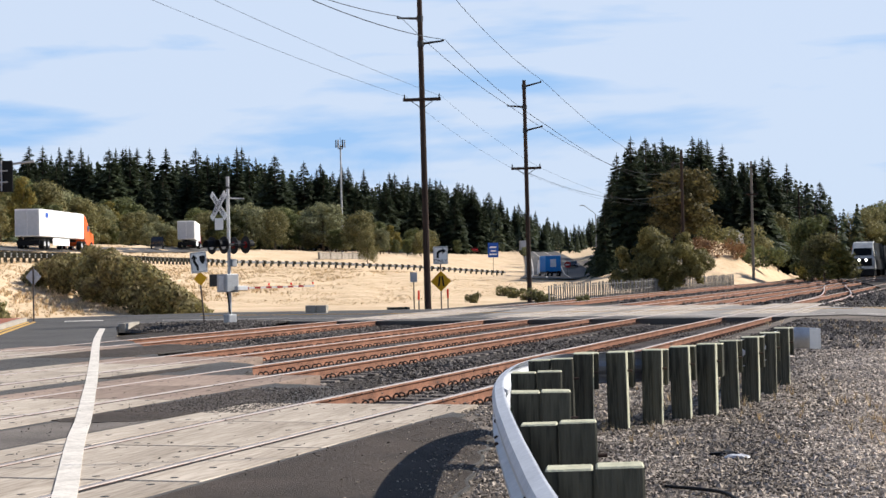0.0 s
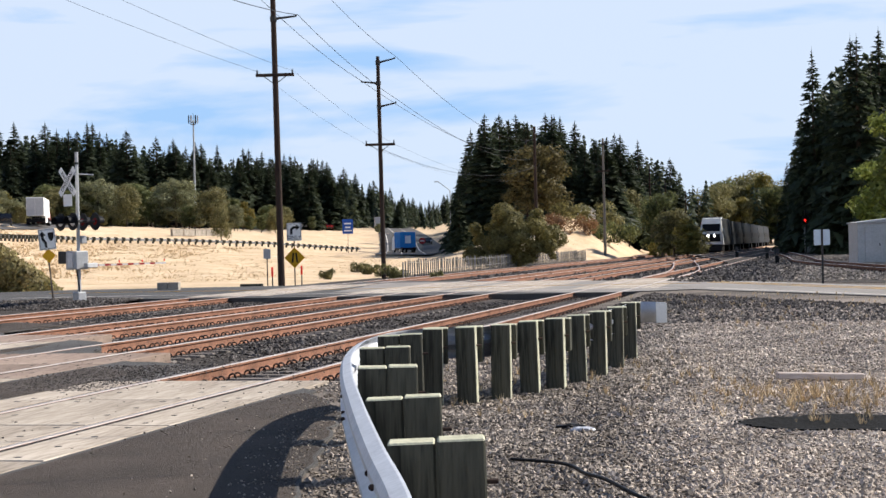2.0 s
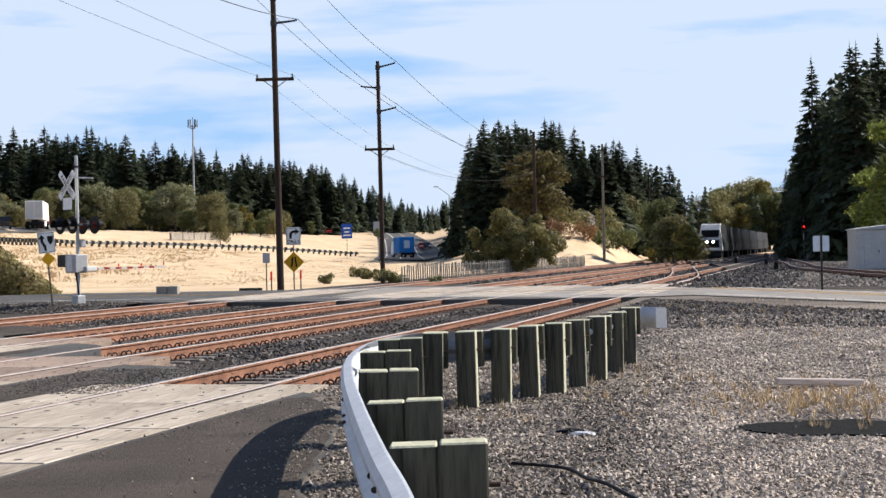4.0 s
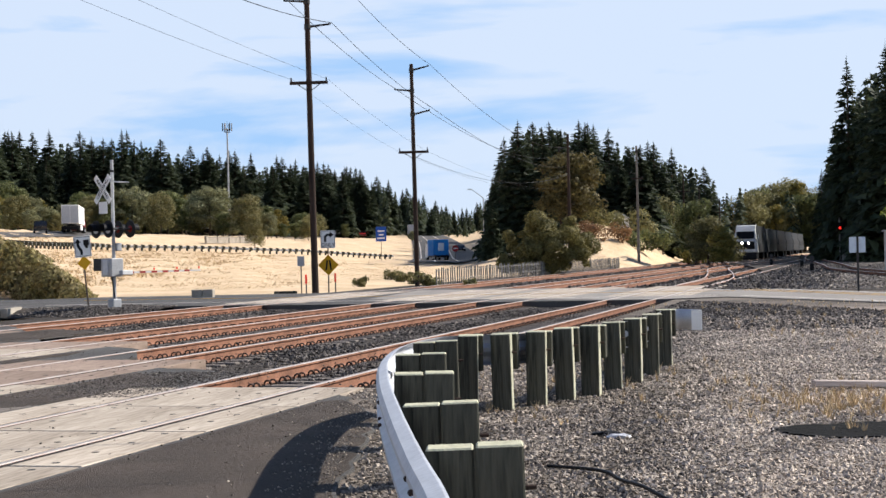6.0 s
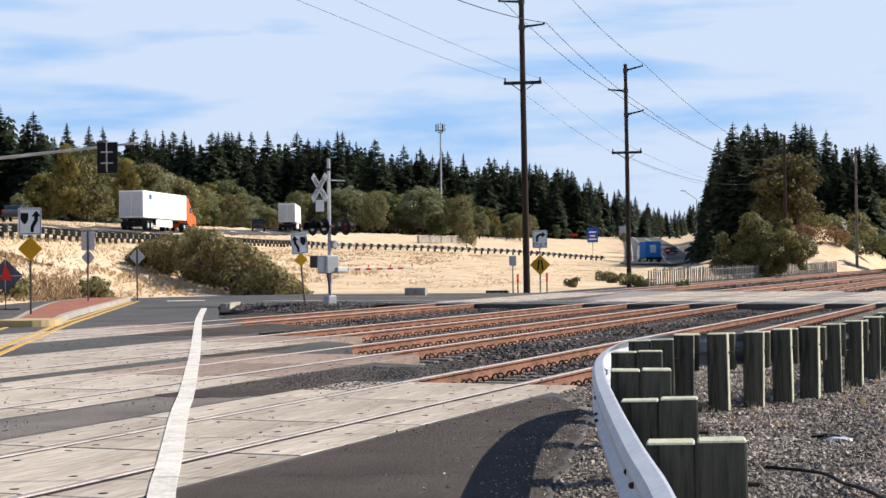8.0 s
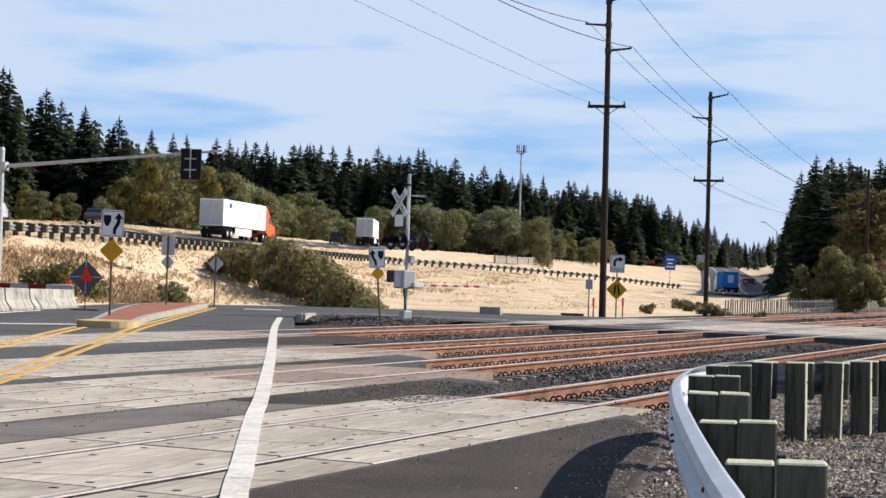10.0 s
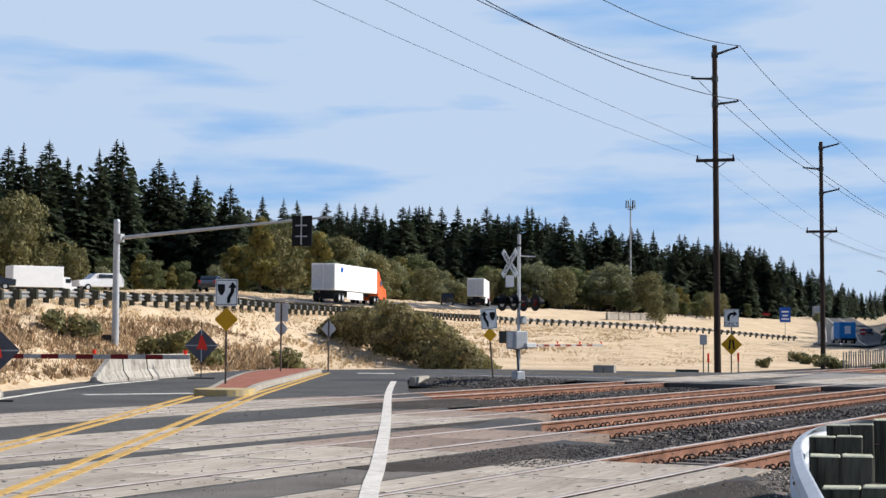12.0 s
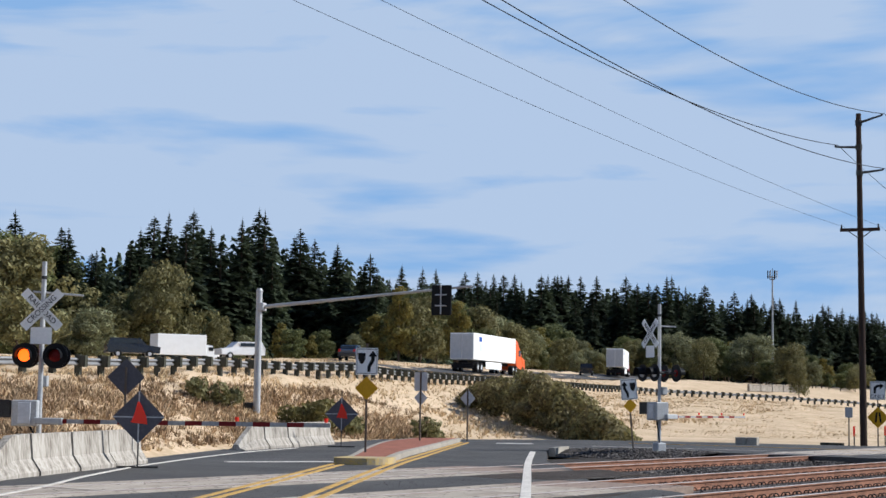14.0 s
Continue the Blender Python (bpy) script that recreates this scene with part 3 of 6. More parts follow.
    sheet("road", [(-0.3, -40)] + east + mid + [(-15.2, 54.5), (-15.4, 57.5), (-12.6, 60.2), (-9.8, 57.2), (-5.0, 55.0), (5.6, 52.2), (6.9, 52.6), (8.4, 53.4), (10.2, 48.2), (11.9, 43.0), (16.5, 28), (22, 0), (30, 0), (22, 28), (14.4, 51.6), (10.6, 65.4), (4.2, 71), (-1.9, 78.5), (-6.3, 73.0), (-15.5, 74.5),
                   (-20.6, 72), (-25.5, 66), (-24.6, 57), (-23.6, 47), (-21, 36.5), (-18.6, 26), (-14, 5), (-12, -40)], -0.5, 0.0, "old_asphalt", "worn grey asphalt road with cracks and oil stains", "road")
    sheet("dark_asphalt_patch", [(x - 0.03, y) for x, y in east[1:-4]] + [uv(17.0, -5.68), uv(4, -5.68), (-2.2, 4.0)], -0.02, 0.004, "asphalt", "fresh dark asphalt apron beside the concrete panels", "road")
    # overlay that paints the grazing light on the second road
    sheet("second_road", [(5.6, 52.3), (6.9, 52.7), (8.4, 53.5), (10.3, 48.2), (12.0, 43.0), (16.6, 28), (22.1, 0), (29.9, 0), (21.9, 28), (14.3, 51.6), (10.5, 65.3), (4.1, 70.9), (-1.9, 74.0), (-3.5, 60.0)], -0.02, 0.004, "grazing_lit_asphalt", "worn asphalt of the second road, coloured pale for grazing light", "road")
    for v0, v1, u0, u1, seed in ((-9.92, -8.76, 16.6, 21.4, 5), (-13.44, -13.0, 23.8, 26.9, 6), (-18.84, -16.56, 30.2, 35.8, 7)):
        edge = jag([uv(u1 - 1.4, v1), uv(u0, v1), uv(u0 - 0.5, (v0 + v1) / 2), uv(u0 - 0.2, v0), uv(u1, v0 + 0.12)], 8, 0.07, seed)
        sheet("dark_asphalt_patch", edge, -0.02, 0.0075, "asphalt", "dark oily asphalt beside the open rails", "road")
    for v0, v1, u0, u1 in ((-9.9, -8.8, -6, 21.5), (-13.4, -13.05, 0, 27), (-18.8, -16.6, 2, 36)):
        sheet("dark_asphalt_patch", [uv(u0, v0), uv(u1, v0 + 0.1), uv(u1 - 1.6, v1), uv(u0, v1)], -0.02, 0.0035, "grit_asphalt" if v0 > -10 else "old_asphalt", "worn asphalt strip between the tracks", "road")


build_roads()


# ---- railway ----
def clip_mesh():
    vs, fs = [], []
    n, k, R, r = 9, 5, 0.046, 0.013
    for i in range(n):
        a = math.pi * (-0.15 + 1.3 * i / (n - 1))
        for j in range(k):
            b = 2 * math.pi * j / k
            q = R + r * math.cos(b)
            vs.append((q * math.cos(a), r * math.sin(b) * 1.2, 0.02 + q * math.sin(a) * 1.1))
    for i in range(n - 1):
        for j in range(k):
            a, b = i * k + j, i * k + (j + 1) % k
            fs.append((a, b, b + k, a + k))
    return mesh_from("clip", vs, fs, M["clip"], smooth=True)


def rail_mesh(line, off, lift=0.0):
    prof = [(-0.07, -0.172), (-0.07, -0.155), (-0.012, -0.13), (-0.012, -0.045), (-0.037, -0.03), (-0.037, -0.005), (-0.028, 0.004), (0.028, 0.004), (0.037, -0.005), (0.037, -0.03), (0.012, -0.045), (0.012, -0.13), (0.07, -0.155), (0.07, -0.172)]
    vs, fs, mi = [], [], []
    k = len(prof)
    for i, p in enumerate(line):
        d = (line[min(i + 1, len(line) - 1)] - line[max(i - 1, 0)]).normalized()
        n = Vector((d.y, -d.x))
        for a, z in prof:
            q = p + n * (off + a)
            vs.append((q.x, q.y, z + 0.010 + lift))
    for i in range(len(line) - 1):
        for j in range(k):
            a, b = i * k + j, i * k + (j + 1) % k
            fs.append((a, a + k, b + k, b))
            mi.append(1 if j in (5, 6, 7) else 0)
    return mesh_from("rail", vs, fs, [M["rail_rust"], M["rail_top"]], mi)


CLIP = clip_mesh()
TIE = None


def build_track(line, ties, label, lift=0.0):
    """Two rails on concrete sleepers with spring clips."""
    global TIE
    g = thing("railway_track", pose(0, 0, 0), label, "railway track", "railway tracks", "structure")
    for s in (-0.752, 0.752):
        part("rail", rail_mesh(line, s, lift), None, g)
    if TIE is None:
        bm = boxed((2.55, 0.24, 0.18), None, 0.02)
        TIE = bpy.data.meshes.new("sleeper")
        bm.to_mesh(TIE)
        bm.free()
        TIE.materials.append(M["sleeper"])
    rng = random.Random(9)
    for p, ang in ties:
        e = part("sleeper", TIE, None, g)
        e.matrix_basis = pose(p.x, p.y, -0.255 + lift, 0, 0, ang + rng.uniform(-0.8, 0.8))
        for s in (-0.752, 0.752):
            for o in (-0.135, 0.135):
                for k in (-0.07, 0.13):
                    c = part("clip", CLIP, None, e)
                    c.matrix_basis = pose(s + o * 0.95, k, 0.085, 0, 0, 25)


TRACK_ANGLE = -math.degrees(math.atan2(TD.x, TD.y))
for i, v in enumerate(TRACKS):
    line = [track_xy(u, v) for u in np.linspace(-40, 400, 60)]
    u0 = (18.9, 24.3, 30.0, 35.0)[i]
    ties = [(track_xy(u, v), TRACK_ANGLE) for u in np.arange(u0, 55.2 - i * 0.6, 0.61)]
    build_track(line, ties, "rusty steel railway track on dark stone ballast")


def spline(points, n):
    """Points along a smooth line through the given ones."""
    p = [Vector(q) for q in points]
    p = [2 * p[0] - p[1]] + p + [2 * p[-1] - p[-2]]
    out = []
    for i in range(1, len(p) - 2):
        for k in range(n):
            t = k / n
            out.append(0.5 * ((2 * p[i]) + (p[i + 1] - p[i - 1]) * t + (2 * p[i - 1] - 5 * p[i] + 4 * p[i + 1] - p[i + 2]) * t * t + (3 * p[i] - p[i - 1] - 3 * p[i + 1] + p[i + 2]) * t ** 3))
    out.append(p[-2])
    return out


def tie_run(line, step):
    """Places and turns of sleepers along a line."""
    out, left = [], 0.0
    for a, b in zip(line, line[1:]):
        d = b - a
        L = d.length
        while left < L:
            out.append((a + d * (left / L), -math.degrees(math.atan2(d.x, d.y))))
            left += step
        left -= L
    return out


siding = spline([(23.5, 40.0), (20.6, 66.0), (21.5, 84.0), (23.6, 104.0), (28.5, 130.0), (41.5, 200.0), (57.0, 275.0)], 10)
build_track(siding, tie_run(siding[:36], 0.9), "rusty siding track curving across dark ballast", 0.16)
crossover = spline([uv(72, -7.23), uv(86, -7.5), uv(105, -9.0), uv(130, -11.2), uv(150, -11.45)], 10)
build_track(crossover, [], "rusty crossover track joining two running lines", 0.02)
sheet("ballast_yard", [(13.2, 60), (24.6, 40), (28, 60), (30, 110), (50, 200), (66, 290), (40, 290), (24, 140), (15.5, 80)], -0.6, -0.015, "ballast", "dark ballast under the siding tracks", "ballast")


# ---- concrete crossing panels ----
def panel_mesh(w, L, mat):
    bm = boxed((w, L - 0.03, 0.2), pose(0, 0, -0.094), 0.012)
    old = set(bm.faces)
    for sx in ((-0.36, 0.36) if w > 1 else (0.0,)):
        for sy in (-0.42, -0.14, 0.14, 0.42):
            m = pose(sx * w, sy * L, 0.0065)
            bmesh.ops.create_cone(bm, cap_ends=True, segments=8, radius1=0.034, radius2=0.034, depth=0.003, matrix=m)
    for f in bm.faces:
        f.material_index = 0 if f in old else 1
    me = bpy.data.meshes.new("panel")
    bm.to_mesh(me)
    bm.free()
    me.materials.append(M[mat])
    me.materials.append(M["black"])
    return me


PANELS = {(w, k): panel_mesh(w, 2.44, k) for w in (0.62, 1.34) for k in ("concrete", "stained_concrete")}


def crossing(u_starts, count, label):
    for i, v in enumerate(TRACKS):
        g = thing("crossing_surface", pose(0, 0, 0), label, "level crossing", "crossing surfaces", "structure")
        for off, w in ((-0.8255, 0.071), (-0.6925, 0.041), (0.6925, 0.041), (0.8255, 0.071)):
            part("flangeway", ribbon([uv(u_starts[i], v + off), uv(u_starts[i] + 2.44 * count, v + off)], w, -0.03, 0.003), M["rubber"], g, "dark rubber filler beside the rail")
        for off, w in ((-1.17, 0.62), (0.0, 1.34), (1.17, 0.62)):
            for k in range(count):
                p = track_xy(u_starts[i] + 2.44 * (k + 0.5), v + off)
                clean = i == 0 or label.endswith("second crossing") or u_starts[i] + 2.44 * (k + 0.5) < (0, 20.0, 26.6, 33.0)[i]
                e = part("panel", PANELS[w, "concrete" if clean else "stained_concrete"], None, g)
                e.matrix_basis = pose(p.x, p.y, random.uniform(-0.002, 0.003), 0, 0, TRACK_ANGLE)


crossing([-10.4, -5.0, 0.7, 5.7], 12, "pale concrete crossing panels stained by rust between the rails")
crossing([56.2, 55.6, 55.0, 54.4], 6, "pale concrete panels of the second crossing")


# ---- road markings ----
def marking(points, width, mat, label, z=0.012):
    return tagged(part("road_marking", ribbon(points, width, 0.0, z), M[mat]), label, "road marking", kind="structure")


marking(spline([(-1.2, 3.5), (-3.16, 9.98), (-3.79, 12.21), (-4.87, 16.02), (-5.5, 18.37), (-6.54, 22.08), (-7.65, 26.02), (-9.61, 32.87), (-12.35, 42.44), (-15.12, 52.56)], 5), 0.18, "line_white", "worn white painted edge line on asphalt", 0.016)
for pts in ([(-8.6, 10.0), (-11.9, 23.0), (-15.75, 37.4), (-16.75, 41.2), (-19.4, 49.0), (-22.2, 58.0)], [(-6.7, 10.0), (-8.3, 16.0), (-14.35, 37.4), (-16.4, 45.3), (-18.5, 53.5), (-20.9, 63.0)]):
    smooth = spline(pts, 5)
    for s in (-0.13, 0.13):
        q = []
        for i, p in enumerate(smooth):
            d = (smooth[min(i + 1, len(smooth) - 1)] - smooth[max(i - 1, 0)]).normalized()
            q.append(p + Vector((d.y, -d.x)) * s)
        marking(q, 0.12, "line_yellow", "worn yellow centre line", 0.015)
marking(spline([(-11.0, 8.0), (-15.04, 22.4), (-17.4, 28.9), (-19.4, 35.1), (-21.6, 44.0), (-22.6, 50.7)], 6), 0.09, "line_white", "thin white edge line beside the barriers", 0.014)
marking([(-18.7, 37.6), (-16.7, 39.6)], 0.4, "line_white", "white stop line before the crossing", 0.013)
for a, b in (((10.59, 62.6), (14.0, 48.4)), ((10.25, 61.4), (13.6, 47.6))):
    marking([a, b, (2 * b[0] - a[0], 2 * b[1] - a[1])], 0.14, "line_yellow", "yellow centre line of the second road", 0.013)
for a, b in (((9.0, 54.2), (12.1, 43.6)), ((10.75, 64.6), (14.3, 51.0))):
    marking([a, b, (2 * b[0] - a[0], 2 * b[1] - a[1])], 0.16, "line_white", "white edge line of the second road", 0.013)
marking([(-15.5, 62.0), (-10.5, 61.3), (-5.0, 58.6), (5.6, 55.6), (8.4, 55.5)], 0.16, "line_white", "white edge line along the far road", 0.012)
marking([(-15.5, 68.4), (-10.5, 67.0), (-5.0, 64.6), (3.5, 62.4), (9.8, 60.5)], 0.14, "line_yellow", "yellow line along the far road", 0.012)
marking([(-19.6, 63.0), (-18.2, 63.4)], 0.9, "line_white", "worn white lane arrow", 0.012)

# kerb of the ballast corner by the signal
for a, b in (((-15.1, 54.8), (-15.3, 57.4)), ((-15.2, 57.6), (-12.7, 60.0)), ((-12.5, 60.1), (-9.9, 57.4))):
    tagged(part("kerb", ribbon([a, b], 0.22, -0.2, 0.09 if a[1] < 55 else 0.025), M["kerb"]), "weathered concrete kerb round the ballast corner", "kerb", kind="structure")
def ballast_corner():
    edge = [(-15.0, 54.6), (-13.5, 53.8), (-12.0, 53.0), (-10.5, 52.2)]
    mid = [(-15.05, 56.4), (-13.4, 56.3), (-11.9, 55.6), (-10.2, 54.9)]
    back = [(-15.1, 57.4), (-12.6, 59.9), (-11.2, 58.5), (-9.9, 57.1)]
    vs = [(x, y, z) for row, z in ((edge, -0.21), (mid, 0.0), (back, 0.012), (back, -0.4), (edge, -0.4)) for x, y in row]
    fs = [(4 * r + k, 4 * r + k + 1, 4 * r + k + 5, 4 * r + k + 4) for r in range(4) for k in range(3)]
    tagged(part("ballast_corner", mesh_from("ballast_corner", vs, fs, M["ballast"])), "dark stone corner round the crossing signal", "ballast", kind="structure")


ballast_corner()


def brick_island():
    west = spline([(-16.25, 39.3), (-17.1, 41.9), (-19.2, 48.1), (-21.95, 57.0), (-23.0, 63.0)], 6)
    east = spline([(-21.5, 64.3), (-18.85, 53.8), (-16.7, 45.1), (-15.1, 39.6), (-14.82, 38.6)], 6)
    c, r = Vector((-15.52, 38.75)), 0.72
    tip = [c + Vector((math.cos(a), math.sin(a) * 1.05)) * r for a in np.radians(np.linspace(-10, -195, 12))]
    outline = west + east + tip

    def shrunk(pts, k):
        out = []
        for i, p in enumerate(pts):
            d = (pts[(i + 1) % len(pts)] - pts[i - 1]).normalized()
            out.append(p + Vector((d.y, -d.x)) * k)
        return [tuple(p) for p in out]
    sheet("island_kerb", [tuple(p) for p in outline], -0.2, 0.13, "kerb", "pale concrete kerb of the traffic island", "kerb")
    sheet("island_kerb_top", shrunk(outline, 0.025), 0.10, 0.15, "kerb", "rounded top of the island's concrete kerb", "kerb")
    sheet("island_paving", shrunk(outline, 0.2), 0.0, 0.156, "brick", "red brick paving on the traffic island", "paving")
    nose = [p for p in tip] + [Vector((-16.3, 39.45)), Vector((-15.05, 39.75))]
    sheet("island_nose", shrunk(nose, -0.004), -0.1, 0.162, "nose_paint", "worn yellow-painted concrete nose of the traffic island", "kerb")


brick_island()


# ---- guardrail ----
GUARD = [(0.09, 7.05), (-0.08, 9.1), (-0.25, 11.5), (-0.32, 13.7), (-0.22, 15.6), (0.06, 16.6), (0.41, 16.75), (0.76, 17.1), (1.09, 17.7), (1.40, 18.2), (1.70, 18.9), (2.02, 19.8), (2.36, 21.0), (2.71, 22.5)]


def guard_posts():
    rng = random.Random(4)
    for i, (x, y) in enumerate(GUARD):
        near = i < 5
        g = thing("guardrail_post", pose(x, y, 0, rng.uniform(-1.2, 1.2), rng.uniform(-1.2, 1.2), rng.uniform(-3, 3) - 0.4 * (0 if near else (6, 14, 20, 22, 22, 22, 22, 20, 20)[i - 5])), "dark weathered square timber guardrail post", "post", "guardrail posts")
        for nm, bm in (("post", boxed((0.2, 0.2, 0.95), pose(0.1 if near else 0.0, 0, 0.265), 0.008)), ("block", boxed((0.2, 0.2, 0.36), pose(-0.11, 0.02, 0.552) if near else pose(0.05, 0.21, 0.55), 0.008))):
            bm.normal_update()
            # tops are end grain; far posts' right sides are coloured pale as sunlit
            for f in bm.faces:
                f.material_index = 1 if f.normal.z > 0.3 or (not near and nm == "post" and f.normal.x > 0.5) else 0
            part(nm, bm, M["wood"], g).data.materials.append(M["end_grain_sunlit_side"])
        part("bolt", tubed((0.19 if near else 0.09, 0, 0.55), (0.25 if near else 0.15, 0, 0.55), 0.011, None, 6), M["clip"], g, "rusty bolt end")


guard_posts()

W_BEAM = [(0.0, 0.155), (0.055, 0.135), (0.075, 0.10), (0.075, 0.07), (0.0, 0.02), (0.0, -0.02), (0.075, -0.07), (0.075, -0.10), (0.055, -0.135), (0.0, -0.155)]


def w_beam(line, z, side, n=8, thick=0.012, mat="zinc"):
    """A corrugated rail along a plan line, its waves towards one side; z is a height or a function of the place."""
    pts = spline(line, n)
    vs, fs = [], []
    k = len(W_BEAM)
    for i, p in enumerate(pts):
        d = (pts[min(i + 1, len(pts) - 1)] - pts[max(i - 1, 0)]).normalized()
        nn = Vector((-d.y, d.x)) * side
        z0 = z(p.x, p.y) if callable(z) else z
        for off in (0, -thick):
            for a, h in W_BEAM:
                q = p + nn * (a + off)
                vs.append((q.x, q.y, z0 + h))
    w = 2 * k
    for i in range(len(pts) - 1):
        for j in range(k - 1):
            a = i * w + j
            fs.append((a, a + 1, a + 1 + w, a + w))
            b = a + k
            fs.append((b, b + w, b + 1 + w, b + 1))
        for a, b in ((0, k), (k - 1, 2 * k - 1)):
            fs.append((i * w + a, i * w + b, i * w + b + w, i * w + a + w))
    return mesh_from("beam", vs, fs, M[mat], smooth=False)


RAIL = [(0.12, 3.0), (-0.02, 5.5), (-0.16, 7.05), (-0.33, 9.1), (-0.50, 11.5), (-0.58, 13.7), (-0.48, 15.7), (-0.12, 16.95), (0.44, 17.08), (0.80, 17.42), (1.14, 18.0), (1.45, 18.5), (1.75, 19.2), (2.08, 20.1), (2.42, 21.3), (2.75, 22.8)]


def near_guardrail():
    g = thing("guardrail", pose(0, 0, 0), "curved galvanised steel W-beam guardrail on timber posts", "guardrail")
    part("beam", w_beam(RAIL, 0.56, 1), None, g)
    for x, y in ((-0.10, 6.35), (-0.13, 6.75), (-0.42, 10.3), (-0.44, 10.7)):
        for h in (0.64, 0.50):
            bm = bmesh.new()
            bmesh.ops.create_uvsphere(bm, u_segments=8, v_segments=5, radius=0.014, matrix=pose(x - 0.075, y, h))
            part("bolt", bm, M["clip"], g, "dark splice bolt")
    # flared end plate
    vs, fs = [], []
    n = 10
    for i in range(n + 1):
        f = i / n
        x, y = 2.78 + 0.42 * f, 22.9 + 0.5 * f - 0.75 * f * f
        for h in (0.73, 0.45):
            vs.append((x, y, h - 0.01 * f))
    for i in range(n):
        fs.append((2 * i, 2 * i + 1, 2 * i + 3, 2 * i + 2))
    me = mesh_from("end_plate", vs, fs, M["zinc"], smooth=True)
    e = part("end_plate", me, None, g, "flared galvanised end plate")
    mod = e.modifiers.new("thick", "SOLIDIFY")
    mod.thickness = 0.01
    part("reflector", boxed((0.14, 0.012, 0.27), pose(3.16, 22.58, 0.585, 0, 0, -12)), M["white"], g, "white reflective sheet on the end plate")


near_guardrail()


# ---- utility poles and wires ----
def utility_pole(x, y, z, h, r, lean, arms, cross, label="tall dark-stained timber utility pole with steel arms", timber="pole"):
    g = thing("utility_pole", pose(x, y, z, 0, lean, 0), label, "utility pole", "utility poles")
    part("pole", tubed((0, 0, -0.6), (0, 0, h), r * 1.2, r * 0.85, 14), M[timber], g)
    for zz, dx, rise in arms:
        a = part("arm", tubed((0, 0, zz), (dx, 0, zz + rise), 0.06, 0.04, 8), M["dark_steel"], g)
        part("insulator", tubed((dx, 0, zz + rise - 0.02), (dx, 0, zz + rise + 0.08), 0.05, 0.04, 8), M["dark_steel"], a)
        part("collar", tubed((0, 0, zz - 0.12), (0, 0, zz + 0.12), r * 1.12, None, 12), M["dark_steel"], a)
    for zz, w in cross:
        c = part("crossarm", boxed((w, 0.12, 0.14), pose(0, -r, zz), 0.01), M["pole"], g)
        for s in (-1, 1):
            part("insulator", tubed((s * w * 0.46, -r, zz + 0.05), (s * w * 0.46, -r, zz + 0.24), 0.045, 0.03, 6), M["dark_steel"], c)
            part("brace", tubed((s * w * 0.3, -r, zz - 0.05), (0, -r * 0.9, zz - 0.42), 0.02, None, 5), M["dark_steel"], c)
    return g


POLES = [(-15.0, 5.0, 0.0, 14.5), (-6.61, 74.7, -0.25, 14.75), (-2.61, 94.9, -0.6, 13.0), (12.0, 205.0, 2.0, 12.5)]
for i, (x, y, z, h) in enumerate(POLES):
    utility_pole(x, y, z, h, 0.132 if i < 2 else 0.12, (0, -0.45, -0.35, 0)[i], [(h - 0.42, 1.0, 0.30), (h - 1.50, -1.0, 0.06), (h - 2.64, 1.0, 0.10)] if i < 2 else [(h - 0.36, 0.95, 0.22), (h - 1.52, -0.95, 0.10), (h - 2.86, 0.95, 0.20)], [(h - 5.15 if i < 2 else h - 5.0, 1.7)])
utility_pole(18.2, 174.0, 0.0, 12.4, 0.13, 0, [(11.8, 1.0, 0.2)], [(9.0, 1.2)], "grey weathered utility pole beside the tracks", "pole_grey")
utility_pole(10.2, 159.7, 0.0, 12.8, 0.15, 0, [], [], "plain dark timber pole among the trees")
for x, y, h in ((30.5, 231.0, 12.0), (37.0, 262.0, 11.0), (46.0, 300.0, 10.5)):
    utility_pole(x, y, 0.0, h, 0.11, 0, [(h - 0.5, 1.0, 0.2)], [(h - 2.5, 1.5)], "distant weathered utility pole beside the tracks")


def wire(a, b, sag, r=0.016):
    vs, fs = [], []
    n = 28
    a, b = Vector(a), Vector(b)
    for i in range(n + 1):
        f = i / n
        p = a.lerp(b, f) - Vector((0, 0, 4 * sag * f * (1 - f)))
        for k in range(4):
            t = math.pi / 2 * k
            vs.append((p.x + r * math.cos(t), p.y, p.z + r * math.sin(t)))
    for i in range(n):
        for k in range(4):
            q = i * 4 + k
            q2 = i * 4 + (k + 1) % 4
            fs.append((q, q2, q2 + 4, q + 4))
    ob = part("power_line", mesh_from("power_line", vs, fs, M["wire"]))
    return tagged(ob, "thin dark overhead power line between poles", "power line", "power lines")


for i in range(3):
    (x0, y0, z0, h0), (x1, y1, z1, h1) = POLES[i], POLES[i + 1]
    for dx, dh, s in ((1.0, -0.06, 1.33), (-1.0, -1.38, 1.06), (1.0, -2.48, 1.0)):
        wire((x0 + dx, y0, z0 + h0 + dh), (x1 + dx, y1, z1 + h1 + dh), (1.9, 0.25, 1.2)[i] * s)
    for s in (-0.78, 0.78):
        wire((x0 + s, y0, z0 + h0 - 5.0), (x1 + s, y1, z1 + h1 - 5.0), (0.5, 0.2, 0.9)[i], 0.006)
for a, b, s in (((18.2, 174, 12.0), (30.5, 231, 12.0), 0.8), ((30.5, 231, 11.8), (46, 300, 10.3), 0.9), ((10.2, 159.7, 12.4), (18.2, 174, 9.4), 0.3), ((-2.7, 94.9, 7.2), (10.2, 159.7, 9.0), 1.2)):
    wire(a, b, s, 0.012)


